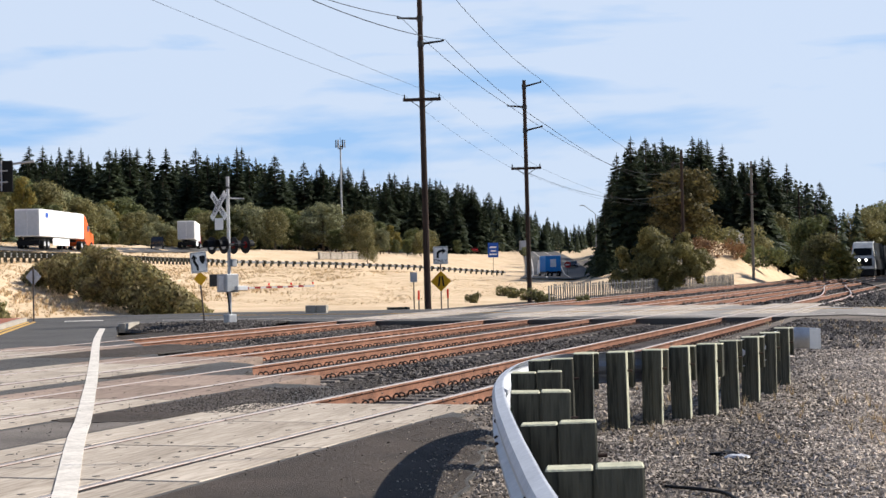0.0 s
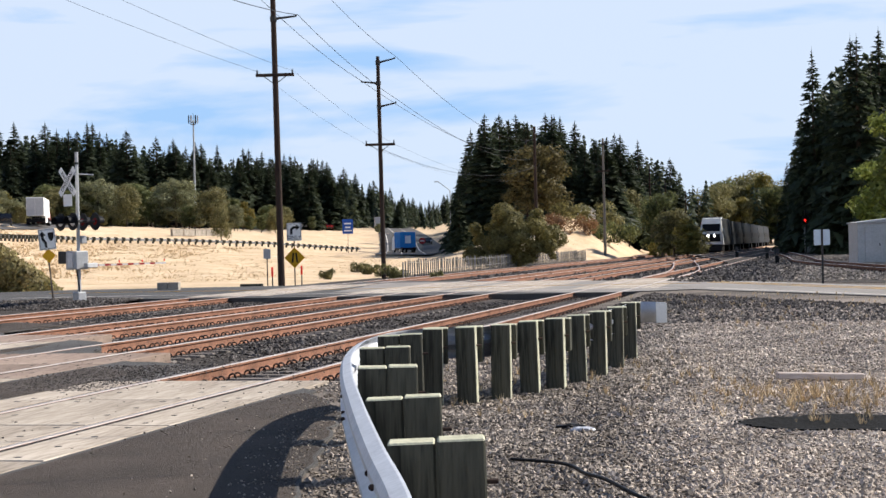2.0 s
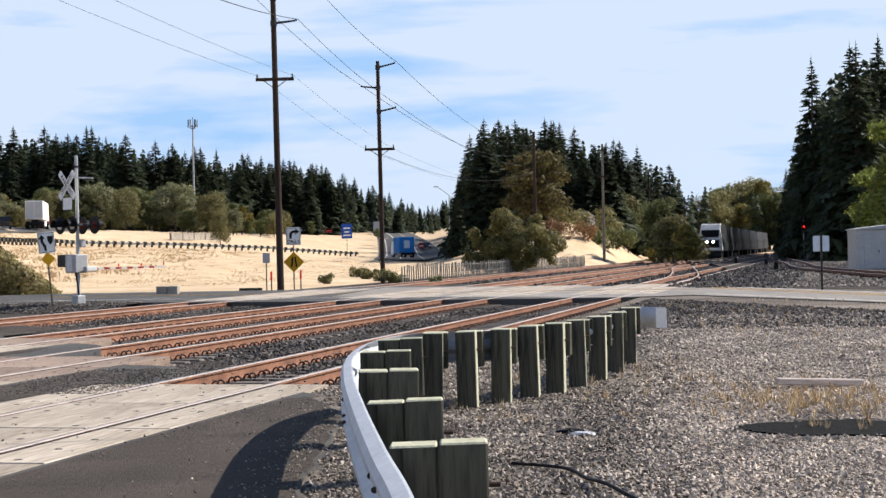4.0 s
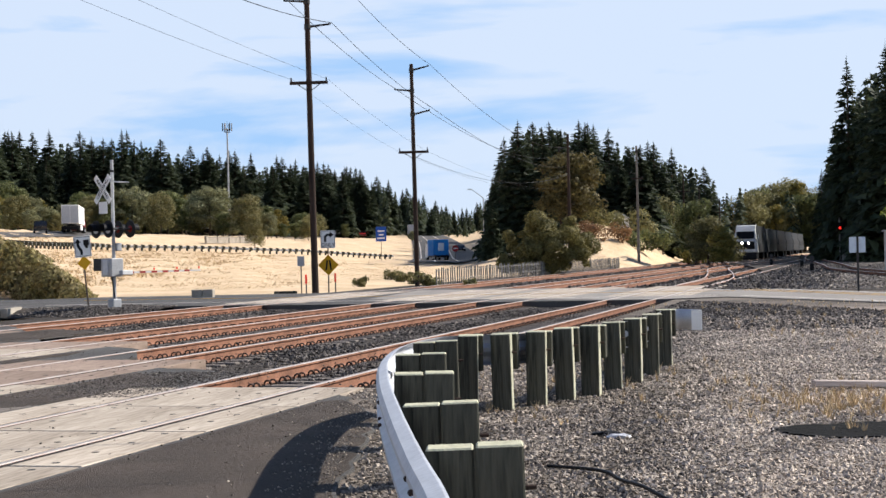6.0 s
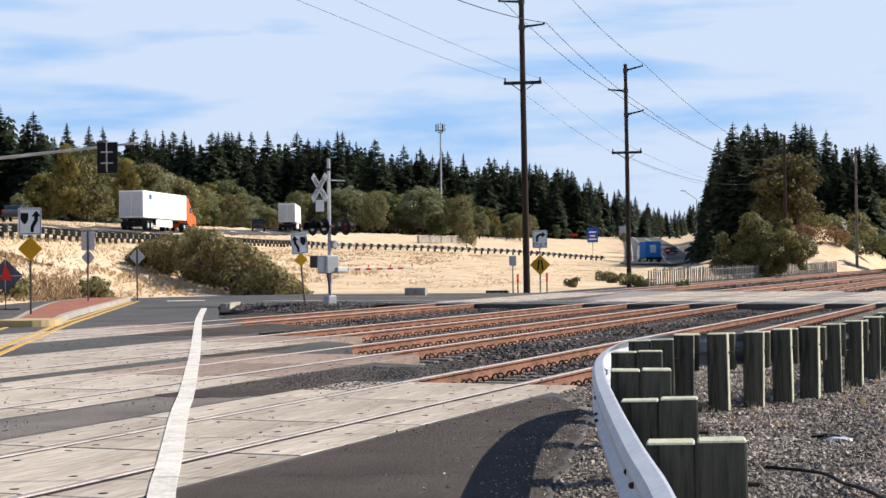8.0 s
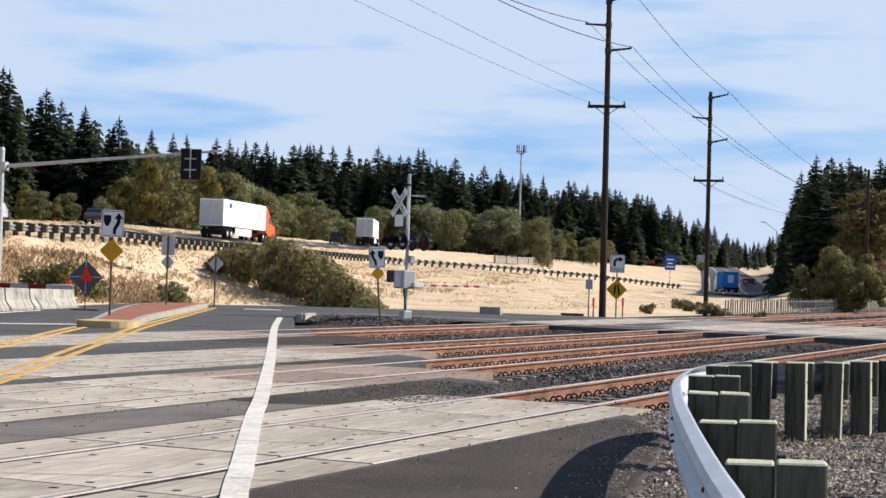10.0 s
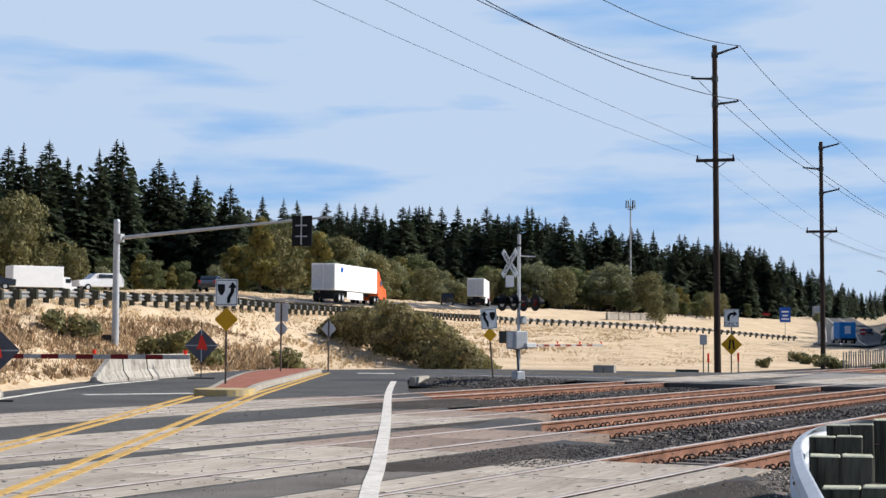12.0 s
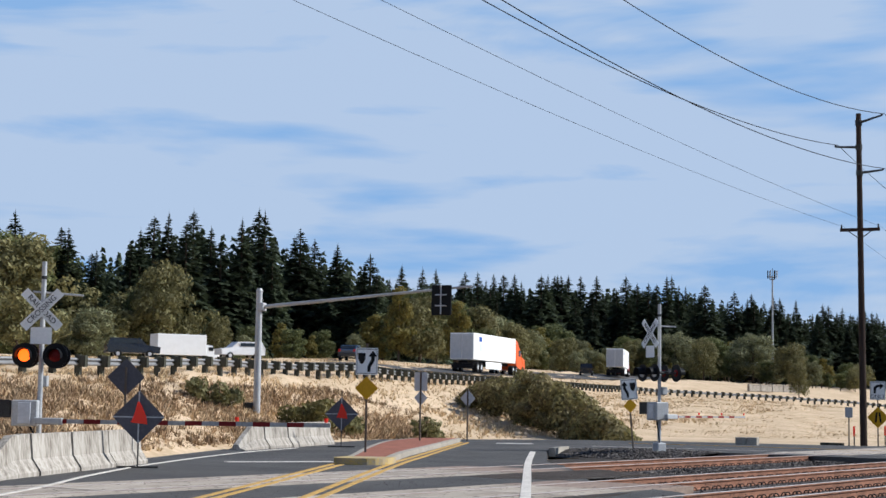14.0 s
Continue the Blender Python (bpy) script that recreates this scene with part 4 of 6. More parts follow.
# cables across the road, high above; they show by their shadows
for k in (0.0, -2.7):
    wire((-20.0, 12.5 + k, 6.4), (16.0, 20.7 + k, 6.4), 0.1, 0.045)


# ---- signs ----
def text_part(words, size, m, mat, parent, name="lettering"):
    cu = bpy.data.curves.new("lettering", "FONT")
    cu.body, cu.size, cu.align_x, cu.align_y, cu.extrude = words, size, "CENTER", "CENTER", 0.002
    ob = bpy.data.objects.new("lettering", cu)
    me = bpy.data.meshes.new_from_object(ob)
    bpy.data.objects.remove(ob)
    me.materials.clear()
    me.materials.append(mat)
    me.transform(m)
    e = new(name, me)
    e.parent = parent
    return e


def plate(w, h, corner=0.03, t=0.008, turn=0.0):
    """An upright sheet facing -y, with rounded corners."""
    pts = []
    for sx, sz, a0 in ((1, 1, 0), (-1, 1, 90), (-1, -1, 180), (1, -1, 270)):
        for k in range(4):
            a = radians(a0 + 30 * k)
            pts.append((sx * (w / 2 - corner) + corner * math.cos(a), sz * (h / 2 - corner) + corner * math.sin(a)))
    bm = prism(pts, -t / 2, t / 2)
    bmesh.ops.transform(bm, matrix=pose(0, 0, 0, 90, 0, 0), verts=bm.verts)
    bmesh.ops.transform(bm, matrix=pose(0, 0, 0, 0, turn, 0), verts=bm.verts)
    return bm


def flat_shape(pts, t=0.004):
    bm = prism(pts, -t / 2, t / 2)
    bmesh.ops.transform(bm, matrix=pose(0, 0, 0, 90, 0, 0), verts=bm.verts)
    return bm


def moved(bm, m):
    bmesh.ops.transform(bm, matrix=m, verts=bm.verts)
    return bm


def sign_post(x, y, yaw, h, label, z=0.0, lean=0.0, mat="post_steel", r=0.03):
    g = thing("road_sign", pose(x, y, z, 0, lean, yaw), label, "road sign", "road signs")
    part("post", boxed((r * 1.8, r * 1.3, h + 0.3), pose(0, 0.02, h / 2 - 0.15), 0.004), M[mat], g)
    return g


def arrow_face(g, z, w, h, kind):
    f = part("panel", moved(plate(w, h), pose(0, -0.02, z)), M["sign_white"], g, "white sign face with a black border")
    rim = [(-w * 0.46, -h * 0.46), (w * 0.46, -h * 0.46), (w * 0.46, -h * 0.44), (-w * 0.46, -h * 0.44)]
    part("border", moved(flat_shape(rim), pose(0, -0.028, z)), M["black"], f)
    part("border", moved(flat_shape([(a, -b) for a, b in rim][::-1]), pose(0, -0.028, z)), M["black"], f)
    for s in (-1, 1):
        part("border", moved(boxed((w * 0.02, 0.004, h * 0.9)), pose(s * w * 0.45, -0.027, z)), M["black"], f)
    s = w / 0.75
    if kind in ("keep_right", "keep_left"):
        fl = 1 if kind == "keep_right" else -1
        arrow = [(0.02, -0.36), (0.12, -0.36), (0.13, -0.20), (0.26, 0.02), (0.26, 0.16), (0.35, 0.16), (0.20, 0.36), (0.05, 0.16), (0.14, 0.16), (0.14, 0.05), (0.02, -0.16)]
        shield = [(-0.30, 0.28), (-0.05, 0.28), (-0.05, 0.08), (-0.12, -0.06), (-0.175, -0.10), (-0.23, -0.06), (-0.30, 0.08)]
        for p in (arrow, shield):
            q = [(fl * a * s, b * s) for a, b in p]
            part("symbol", moved(flat_shape(q), pose(0, -0.029, z)), M["black"], f)
    else:
        arrow = [(-0.2, -0.2), (-0.08, -0.2), (-0.08, 0.02), (0.0, 0.10), (0.10, 0.10), (0.10, 0.0), (0.30, 0.16), (0.10, 0.32), (0.10, 0.22), (-0.05, 0.22), (-0.2, 0.08)]
        part("symbol", moved(flat_shape([(a * s, b * s + 0.06) for a, b in arrow]), pose(0, -0.029, z)), M["black"], f)
        text_part("ONLY", 0.26 * s, pose(0, -0.03, z - h * 0.32, 90, 0, 0), M["black"], f)


def diamond(g, z, side, mat, label, y=-0.02):
    return part("panel", moved(plate(side, side, 0.04, turn=45), pose(0, y, z)), M[mat], g, label)


g = sign_post(-17.2, 43.1, 18, 3.0, "white arrow sign over a yellow diamond marker on the island", 0.15)
arrow_face(g, 2.50, 0.61, 0.74, "keep_right")
diamond(g, 1.76, 0.46, "sign_yellow", "faded yellow diamond marker")
g = sign_post(-13.15, 58.6, 32, 2.4, "tilted white arrow sign with a small yellow marker", 0.0, -5)
arrow_face(g, 2.13, 0.61, 0.74, "keep_left")
diamond(g, 1.55, 0.36, "sign_yellow", "yellow diamond marker")
g = sign_post(-6.05, 75.2, 8, 2.75, "white turn arrow sign over a yellow merge diamond", -0.1)
arrow_face(g, 2.46, 0.66, 0.80, "right_only")
d = diamond(g, 1.30, 0.66, "sign_yellow", "bright yellow diamond warning sign")
for x in (-0.10, 0.12):
    part("symbol", moved(flat_shape([(x - 0.04, -0.22), (x + 0.04, -0.22), (x * 0.5 + 0.04, 0.22), (x * 0.5 - 0.04, 0.22)]), pose(0, -0.028, 1.30)), M["black"], d)
g = sign_post(-7.35, 75.9, 5, 1.75, "small white plate sign on a thin post", -0.2)
part("panel", moved(plate(0.32, 0.45), pose(0, -0.02, 1.6)), M["sign_back"], g, "small pale plate")
g = sign_post(-21.1, 58.3, -10, 2.7, "grey backs of two signs on one steel post", 0.0)
part("panel", moved(plate(0.55, 0.68), pose(0, 0.04, 2.32)), M["sign_back"], g, "bare aluminium sign back")
diamond(g, 1.72, 0.40, "sign_back", "bare aluminium diamond back", 0.04)
g = sign_post(-21.6, 65.4, -10, 2.15, "grey back of a diamond sign on a thin post", 0.0)
diamond(g, 1.75, 0.50, "sign_back", "bare aluminium diamond back", 0.04)
g = sign_post(-20.9, 36.4, 20, 2.3, "dark back of a diamond sign on a steel post", 0.0)
diamond(g, 2.05, 0.66, "sign_dark", "dark grey diamond back", 0.04)
for x, y, side in ((-18.6, 33.0, 0.82), (-21.9, 52.7, 0.80)):
    g = thing("work_sign", pose(x, y, 0.0, 0, 0, 20), "dark fabric roadwork diamond sign with an orange flag", "road sign", "work signs")
    part("stand", tubed((0, 0.03, 0), (0, 0.03, 1.9), 0.018, None, 6), M["dark_steel"], g)
    diamond(g, 1.12, side, "sign_dark", "dark diamond back of the folding sign", 0.0)
    part("foot", boxed((0.9, 0.05, 0.04), pose(0, 0.03, 0.02)), M["dark_steel"], g)
    for turn in (0, 90):
        part("rib", boxed((side * 1.38, 0.012, 0.03), pose(0, -0.016, 1.12, 0, turn, 0)), M["zinc_dull"], g, "pale cross brace")
    part("flag", moved(flat_shape([(-0.17, -0.20), (0.20, -0.24), (0.17, -0.06), (0.05, 0.20), (0.0, 0.27), (-0.03, 0.25), (-0.10, -0.04)], 0.006), pose(0, -0.03, 1.20)), M["orange_flag"], g, "fluorescent red-orange flag")
g = sign_post(13.3, 56.5, 0, 1.85, "white sign back on a dark steel post by the crossing", 0.0, 0, "dark_steel", 0.035)
part("panel", moved(plate(0.55, 0.53), pose(0, 0.05, 1.56)), M["sign_blue_white"], g, "pale sign back")
g = sign_post(-9.77, 199.8, 0, 3.3, "blue motorway service sign on the grass", 1.3)
part("panel", moved(plate(1.25, 1.75), pose(0, -0.03, 2.9)), M["sign_blue"], g, "blue sign face")
for k, w in ((0.35, 0.8), (-0.1, 0.6), (-0.5, 0.9)):
    part("symbol", boxed((w, 0.01, 0.16), pose(0, -0.05, 2.9 + k)), M["sign_white"], g, "white bar of lettering")
g = sign_post(-1.25, 262, 0, 2.4, "red round no-entry sign beside the ramp", 0.4)
bm = bmesh.new()
bmesh.ops.create_cone(bm, cap_ends=True, segments=20, radius1=0.5, radius2=0.5, depth=0.02, matrix=pose(0, -0.04, 2.1, 90, 0, 0))
d = part("panel", bm, M["red"], g, "red disc")
part("symbol", boxed((0.7, 0.02, 0.17), pose(0, -0.06, 2.1)), M["sign_white"], d)
for x, y in ((6.0, 255.0), (-5.95, 77.8), (-6.98, 74.3)):
    g = sign_post(x, y, 0, 1.0, "slim roadside marker post with a white plate", height(x, y))
    part("panel", moved(plate(0.09 if y < 100 else 0.9, 0.42 if y < 100 else 1.4), pose(0, -0.02, 0.9)), M["sign_white"] if y > 100 else M["orange_flag"], g, "small marker plate")


# ---- crossing signals ----
def crossing_signal(x, y, yaw, h, cross_z, lamp_z, box_z, arm_vec, lit, dx_box, arm_h=0.10, reach=0.12):
    g = thing("crossing_signal", pose(x, y, 0, 0, 0, yaw), "grey steel level crossing signal with crossbuck, lamps and lowered gate", "crossing signal", "crossing signals")
    part("mast", tubed((0, 0, 0), (0, 0, h), 0.062, 0.058, 14), M["zinc_dull"], g)
    part("base", boxed((0.34, 0.34, 0.32), pose(0, 0, 0.15), 0.03), M["zinc_dull"], g)
    part("band", tubed((0, 0, h - 0.42), (0, 0, h - 0.34), 0.068, None, 14), M["dark_steel"], g)
    b = part("bell_arm", tubed((-0.25, 0, h - 0.72), (0.95, 0, h - 0.80), 0.025, None, 6), M["zinc_dull"], g)
    for a, words in ((45, "CROSSING"), (-45, "RAILROAD")):
        off = -0.011 - reach if a > 0 else -reach
        c = part("crossbuck_blade", moved(plate(1.22, 0.23, 0.02), pose(0, off, cross_z, 0, -a, 0)), M["sign_white"], g, "white crossbuck blade with black letters")
        text_part(words, 0.185, pose(0, off - 0.012, cross_z, 0, -a, 0) @ pose(0, 0, 0, 90, 0, 0), M["black"], c)
    part("track_plate", moved(plate(0.5, 0.4, 0.02), pose(0.0, -reach, cross_z - 0.62)), M["sign_white"], g)
    for side, face in ((-0.36, -1), (0.36, -1), (-0.36, 1), (0.36, 1)):
        bm = bmesh.new()
        bmesh.ops.create_cone(bm, cap_ends=True, segments=24, radius1=0.295, radius2=0.295, depth=0.02, matrix=pose(side, (reach + 0.06) * face, lamp_z, 90, 0, 0))
        lamp = part("lamp", bm, M["black"], g, "round black lamp background")
        hood = bmesh.new()
        vs = []
        for k in range(13):
            a = radians(-20 + 220 * k / 12)
            for yy in (reach + 0.07, reach + 0.32):
                vs.append(hood.verts.new((side + 0.17 * math.cos(a), yy * face, lamp_z + 0.17 * math.sin(a))))
        for k in range(12):
            hood.faces.new((vs[2 * k], vs[2 * k + 1], vs[2 * k + 3], vs[2 * k + 2]))
        hh = part("hood", hood, M["black"], lamp)
        sm = hh.modifiers.new("thick", "SOLIDIFY")
        sm.thickness = 0.012
        on = lit and side < 0 and face < 0
        lens = bmesh.new()
        bmesh.ops.create_uvsphere(lens, u_segments=16, v_segments=8, radius=0.15, matrix=pose(side, (reach + 0.07) * face, lamp_z) @ Matrix.Diagonal((1, 0.25, 1, 1)))
        # front lenses of the unlit signal are zinc, standing in for sky glare
        part("lens", lens, M["lamp_on"] if on else M["zinc"] if not lit and face < 0 else M["lamp_off"], lamp, "glowing amber-red lens" if on else "lens coloured pale for the glare on it" if not lit and face < 0 else "dark red lens")
    for side in (-0.36, 0.36):
        part("lamp_bracket", tubed((side, -reach - 0.05, lamp_z), (side, reach + 0.05, lamp_z), 0.035, None, 8), M["dark_steel"], g)
    part("lamp_arm", tubed((-0.6, 0, lamp_z + 0.02), (0.6, 0, lamp_z + 0.02), 0.04, None, 8), M["dark_steel"], g)
    part("junction_box", boxed((0.22, 0.2, 0.26), pose(0.04, 0.14, lamp_z - 0.6), 0.02), M["zinc_dull"], g)
    m = part("gate_mechanism", boxed((0.62, 0.5, 0.62), pose(dx_box, 0, box_z), 0.03), M["zinc_dull"], g, "grey gate motor housing")
    part("cover", boxed((0.3, 0.04, 0.5), pose(dx_box, -0.265, box_z), 0.01), M["zinc"], m)
    part("conduit", tubed((dx_box + 0.1, -0.1, box_z - 0.3), (0.1, -0.05, 0.3), 0.025, None, 6), M["black"], m)
    part("counterweight", boxed((0.55, 0.12, 0.42), pose(dx_box - 0.62, -0.1, box_z + 0.1), 0.02), M["dark_steel"], m)
    av = Vector(arm_vec)
    L = av.length
    turn = math.degrees(math.atan2(av.y, av.x))
    arm = part("gate_arm", boxed((L, 0.04, arm_h), pose(L / 2, -0.3, 0)), M["gate_white"], g, "red and white striped gate arm")
    arm.matrix_basis = pose(0.1, 0, box_z - 0.18, 0, 0, turn - yaw)
    n = int(L / 0.8)
    for k in range(n):
        part("stripe", boxed((0.4, 0.046, arm_h + 0.006), pose(0.45 + 0.8 * k, -0.3, 0)), M["gate_red"], arm, "dark red reflective stripe")
    for f in (0.38, 0.68, 0.985):
        part("gate_lamp", tubed((L * f, -0.3, 0.06), (L * f, -0.3, 0.10 + arm_h * 0.6), arm_h * 0.4, arm_h * 0.5, 8), M["orange_flag"], arm, "small red gate lamp")
    part("support", boxed((0.7, 0.14, 0.16), pose(0.2, -0.28, 0), 0.02), M["zinc_dull"], arm)
    return g


crossing_signal(-22.1, 34.5, 20, 4.75, 3.6, 2.51, 1.15, (6.6, 1.9), True, -0.3)
crossing_signal(-11.75, 56.3, -44, 5.0, 4.0, 2.66, 1.37, (1.75, 5.2), False, -0.1, 0.065, 0.38)


def mast_arm():
    g = thing("signal_mast_arm", pose(-30.9, 65.0, -0.2), "grey steel mast with a long arm carrying a signal head", "signal mast")
    part("mast", tubed((0, 0, 0), (0, 0, 6.45), 0.16, 0.13, 16), M["zinc_dull"], g)
    part("cap", tubed((0, 0, 6.4), (0, 0, 6.52), 0.15, 0.1, 16), M["zinc_dull"], g)
    part("arm", tubed((0.1, 0, 5.72), (9.4, 0.5, 6.57), 0.085, 0.045, 12), M["zinc_dull"], g)
    part("joint", boxed((0.3, 0.36, 0.36), pose(0.12, 0, 5.72), 0.02), M["zinc_dull"], g)
    part("cabinet", boxed((0.35, 0.3, 0.9), pose(-0.35, -0.1, 1.2), 0.02), M["dark_steel"], g)
    h = part("signal_head", boxed((0.86, 0.10, 1.25), pose(8.15, 0.3, 5.98), 0.02), M["black"], g, "black signal back plate")
    part("bracket", tubed((8.15, 0.2, 5.4), (8.15, 0.2, 6.6), 0.03, None, 6), M["zinc_dull"], h)
    for z in (5.75, 6.2):
        part("bracket", tubed((7.9, 0.2, z), (8.4, 0.2, z), 0.03, None, 6), M["zinc_dull"], h)


mast_arm()


# ---- concrete barriers ----
def barrier_mesh(L, slope_end):
    prof = [(-0.30, 0.0), (-0.30, 0.08), (-0.13, 0.33), (-0.08, 0.81), (0.08, 0.81), (0.13, 0.33), (0.30, 0.08), (0.30, 0.0)]
    vs, fs = [], []
    xs = [0.0, L * 0.5, L] if not slope_end else [0.0, L * 0.25, L * 0.6, L]
    for x in xs:
        k = 1.0 if not slope_end else min(1.0, 0.22 + 0.78 * x / (L * 0.62))
        for y, z in prof:
            vs.append((x + 0.01, y, z * k))
    n = len(prof)
    for i in range(len(xs) - 1):
        for j in range(n - 1):
            a = i * n + j
            fs.append((a, a + n, a + n + 1, a + 1))
    fs.append(tuple(range(n)))
    fs.append(tuple(range((len(xs) - 1) * n, len(xs) * n))[::-1])
    me = mesh_from("concrete_barrier", vs, fs, M["barrier"])
    return me


def barrier_run(a, b, n):
    a, b = Vector(a), Vector(b)
    L = (b - a).length / n
    full, end = barrier_mesh(L - 0.05, False), barrier_mesh(L - 0.05, True)
    ang = math.degrees(math.atan2(b.y - a.y, b.x - a.x))
    rng = random.Random(6)
    for k in range(n):
        p = a.lerp(b, k / n)
        ob = new("concrete_barrier", end if k == 0 else full)
        ob.matrix_basis = pose(p.x, p.y, 0.0, 0, 0, ang + rng.uniform(-1, 1))
        tagged(ob, "tapered end of a stained concrete road barrier" if k == 0 else "weathered pale concrete road barrier with dark streaks", "concrete barrier", "concrete barriers")


barrier_run((-17.9, 26.0), (-20.0, 35.4), 4)
barrier_run((-22.85, 46.6), (-23.9, 56.2), 4)


# ---- freeway on the bank ----
BANK = [at(a, d) for a, d in ((46, 55.5), (38, 61), (32, 68), (27, 82), (22, 105), (18.6, 132), (16, 160), (13.8, 190), (12, 214), (8.5, 238), (5.5, 260), (2.4, 288))]
bank_line = spline(BANK, 30)


def bank_guardrail():
    g = thing("freeway_guardrail", pose(0, 0, 0), "long galvanised guardrail along the freeway bank", "guardrail")
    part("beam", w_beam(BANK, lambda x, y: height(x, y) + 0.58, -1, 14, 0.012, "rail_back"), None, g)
    post, block = boxed((0.22, 0.24, 1.14), pose(0, 0, 0.30), 0.006), boxed((0.26, 0.24, 0.46), pose(0.24, 0, 0.60), 0.006)
    pm, bk = bpy.data.meshes.new("post"), bpy.data.meshes.new("block")
    post.to_mesh(pm), block.to_mesh(bk), post.free(), block.free()
    pm.materials.append(M["wood"]), bk.materials.append(M["wood"])
    for p, ang in tie_run(bank_line, 1.905):
        q = part("post", pm, None, g)
        q.matrix_basis = pose(p.x, p.y, height(p.x, p.y), 0, 0, ang)
        b = part("block", bk, None, q)


bank_guardrail()


def draped_road(line, width, name, label, mat="old_asphalt", lift=0.12):
    vs, fs = [], []
    for i, p in enumerate(line):
        d = (line[min(i + 1, len(line) - 1)] - line[max(i - 1, 0)]).normalized()
        n = Vector((d.y, -d.x))
        for s in np.linspace(-0.5, 0.5, 7):
            q = p + n * width * s
            vs.append((q.x, q.y, height(q.x, q.y) + lift))
    for i in range(len(line) - 1):
        for k in range(6):
            a = i * 7 + k
            fs.append((a, a + 1, a + 8, a + 7))
    return tagged(part(name, mesh_from(name, vs, fs, M[mat], smooth=True)), label, "road", kind="structure")


def offset_line(line, s):
    out = []
    for i, p in enumerate(line):
        d = (line[min(i + 1, len(line) - 1)] - line[max(i - 1, 0)]).normalized()
        out.append(p + Vector((-d.y, d.x)) * s)
    return out


freeway = offset_line(spline([at(a, d) for a, d in ((46, 75), (32, 95), (27, 112), (22, 146), (17.5, 183), (14, 240), (11, 310), (8, 360), (5, 400), (3, 470))], 10), 0)
draped_road(freeway, 4.6, "freeway", "grey asphalt freeway along the bank")
ramp = spline([at(a, d) for a, d in ((0.5, 225), (0.65, 300), (0.9, 380), (1.2, 480), (1.6, 620))], 10)
draped_road(ramp, 11.0, "ramp", "grey asphalt ramp climbing away between banks", "old_asphalt", 0.2)
for s in (-1.4, 1.9, 4.2):
    draped_road(offset_line(ramp, s), 0.2, "ramp_marking", "white lane line on the ramp", "line_white", 0.24)
side_road = spline([at(a, d) for a, d in ((-2.2, 147), (-3.2, 148), (-4.4, 150), (-5.6, 152))], 10)
draped_road(side_road, 6.0, "side_road", "pale side road behind the shrub", "old_asphalt", 0.1)


def bridge_parapet():
    a, b = Vector(at(8.75, 268)), Vector(at(6.9, 284))
    d = b - a
    g = thing("bridge_parapet", pose(a.x, a.y, height(a.x, a.y) + 0.15, 0, 0, math.degrees(math.atan2(d.y, d.x))), "pale concrete parapet of a freeway bridge", "parapet")
    L = d.length
    part("wall", boxed((L, 0.3, 0.95), pose(L / 2, 0, 0.4), 0.02), M["barrier"], g)
    part("coping", boxed((L, 0.42, 0.14), pose(L / 2, 0, 0.94), 0.02), M["kerb"], g)
    for k in range(6):
        part("pier", boxed((0.4, 0.4, 1.15), pose(L * k / 5, -0.06, 0.5), 0.02), M["barrier"], g)


bridge_parapet()


# ---- vehicles ----
def wheel(parent, x, y, r, w):
    bm = bmesh.new()
    bmesh.ops.create_cone(bm, cap_ends=True, segments=18, radius1=r, radius2=r, depth=w, matrix=pose(x, y, r, 90, 0, 0))
    t = part("tyre", bm, M["tyre"], parent, "black rubber tyre")
    bm = bmesh.new()
    bmesh.ops.create_cone(bm, cap_ends=True, segments=14, radius1=r * 0.55, radius2=r * 0.5, depth=w + 0.03, matrix=pose(x, y, r, 90, 0, 0))
    part("rim", bm, M["zinc"], t)


def side_profile(pts, width, inset=0.0):
    """A body from its side outline (x forward, z up), with slightly drawn-in upper edges."""
    bm = bmesh.new()
    zs = [p[1] for p in pts]
    mid = (min(zs) + max(zs)) / 2
    sides = []
    for s in (-1, 1):
        sides.append([bm.verts.new((x, s * (width / 2 - (inset if z > mid else 0)), z)) for x, z in pts])
    bm.faces.new(sides[0])
    bm.faces.new(sides[1][::-1])
    n = len(pts)
    for i in range(n):
        bm.faces.new((sides[0][i], sides[0][(i + 1) % n], sides[1][(i + 1) % n], sides[1][i]))
    bmesh.ops.recalc_face_normals(bm, faces=bm.faces)
    es = [e for e in bm.edges if abs(e.verts[0].co.y - e.verts[1].co.y) < 1e-4]
    bmesh.ops.bevel(bm, geom=es, offset=0.05, segments=2, affect="EDGES", profile=0.6)
    return bm


def place_on_road(x, y, heading):
    return pose(x, y, height(x, y) + 0.12, 0, 0, heading)


def semi_truck(x, y, heading, cab, trailer, label, marks=True):
    """A tractor with a box trailer; x forward."""
    g = thing("semi_truck", place_on_road(x, y, heading), label, "truck", "trucks")
    t = part("trailer", boxed((16.0, 2.55, 2.75), pose(-2.0, 0, 2.62), 0.05), M[trailer], g, "box trailer")
    for k in range(1, 8):
        part("rib", boxed((0.04, 2.57, 2.6), pose(-10 + 2 * k, 0, 2.62)), M[trailer], t)
    for s in (-1, 1):
        part("rear_door", boxed((0.05, 1.18, 2.5), pose(-10.02, s * 0.62, 2.62), 0.01), M["door_grey"], t)
        part("side_skirt", boxed((6.0, 0.04, 0.75), pose(-2.5, s * 1.22, 0.78)), M["white"], t)
        if marks:
            part("side_mark", boxed((0.9, 0.02, 0.5), pose(-7.6, s * 1.285, 3.4)), M["sign_blue"], t, "blue trailer graphic")
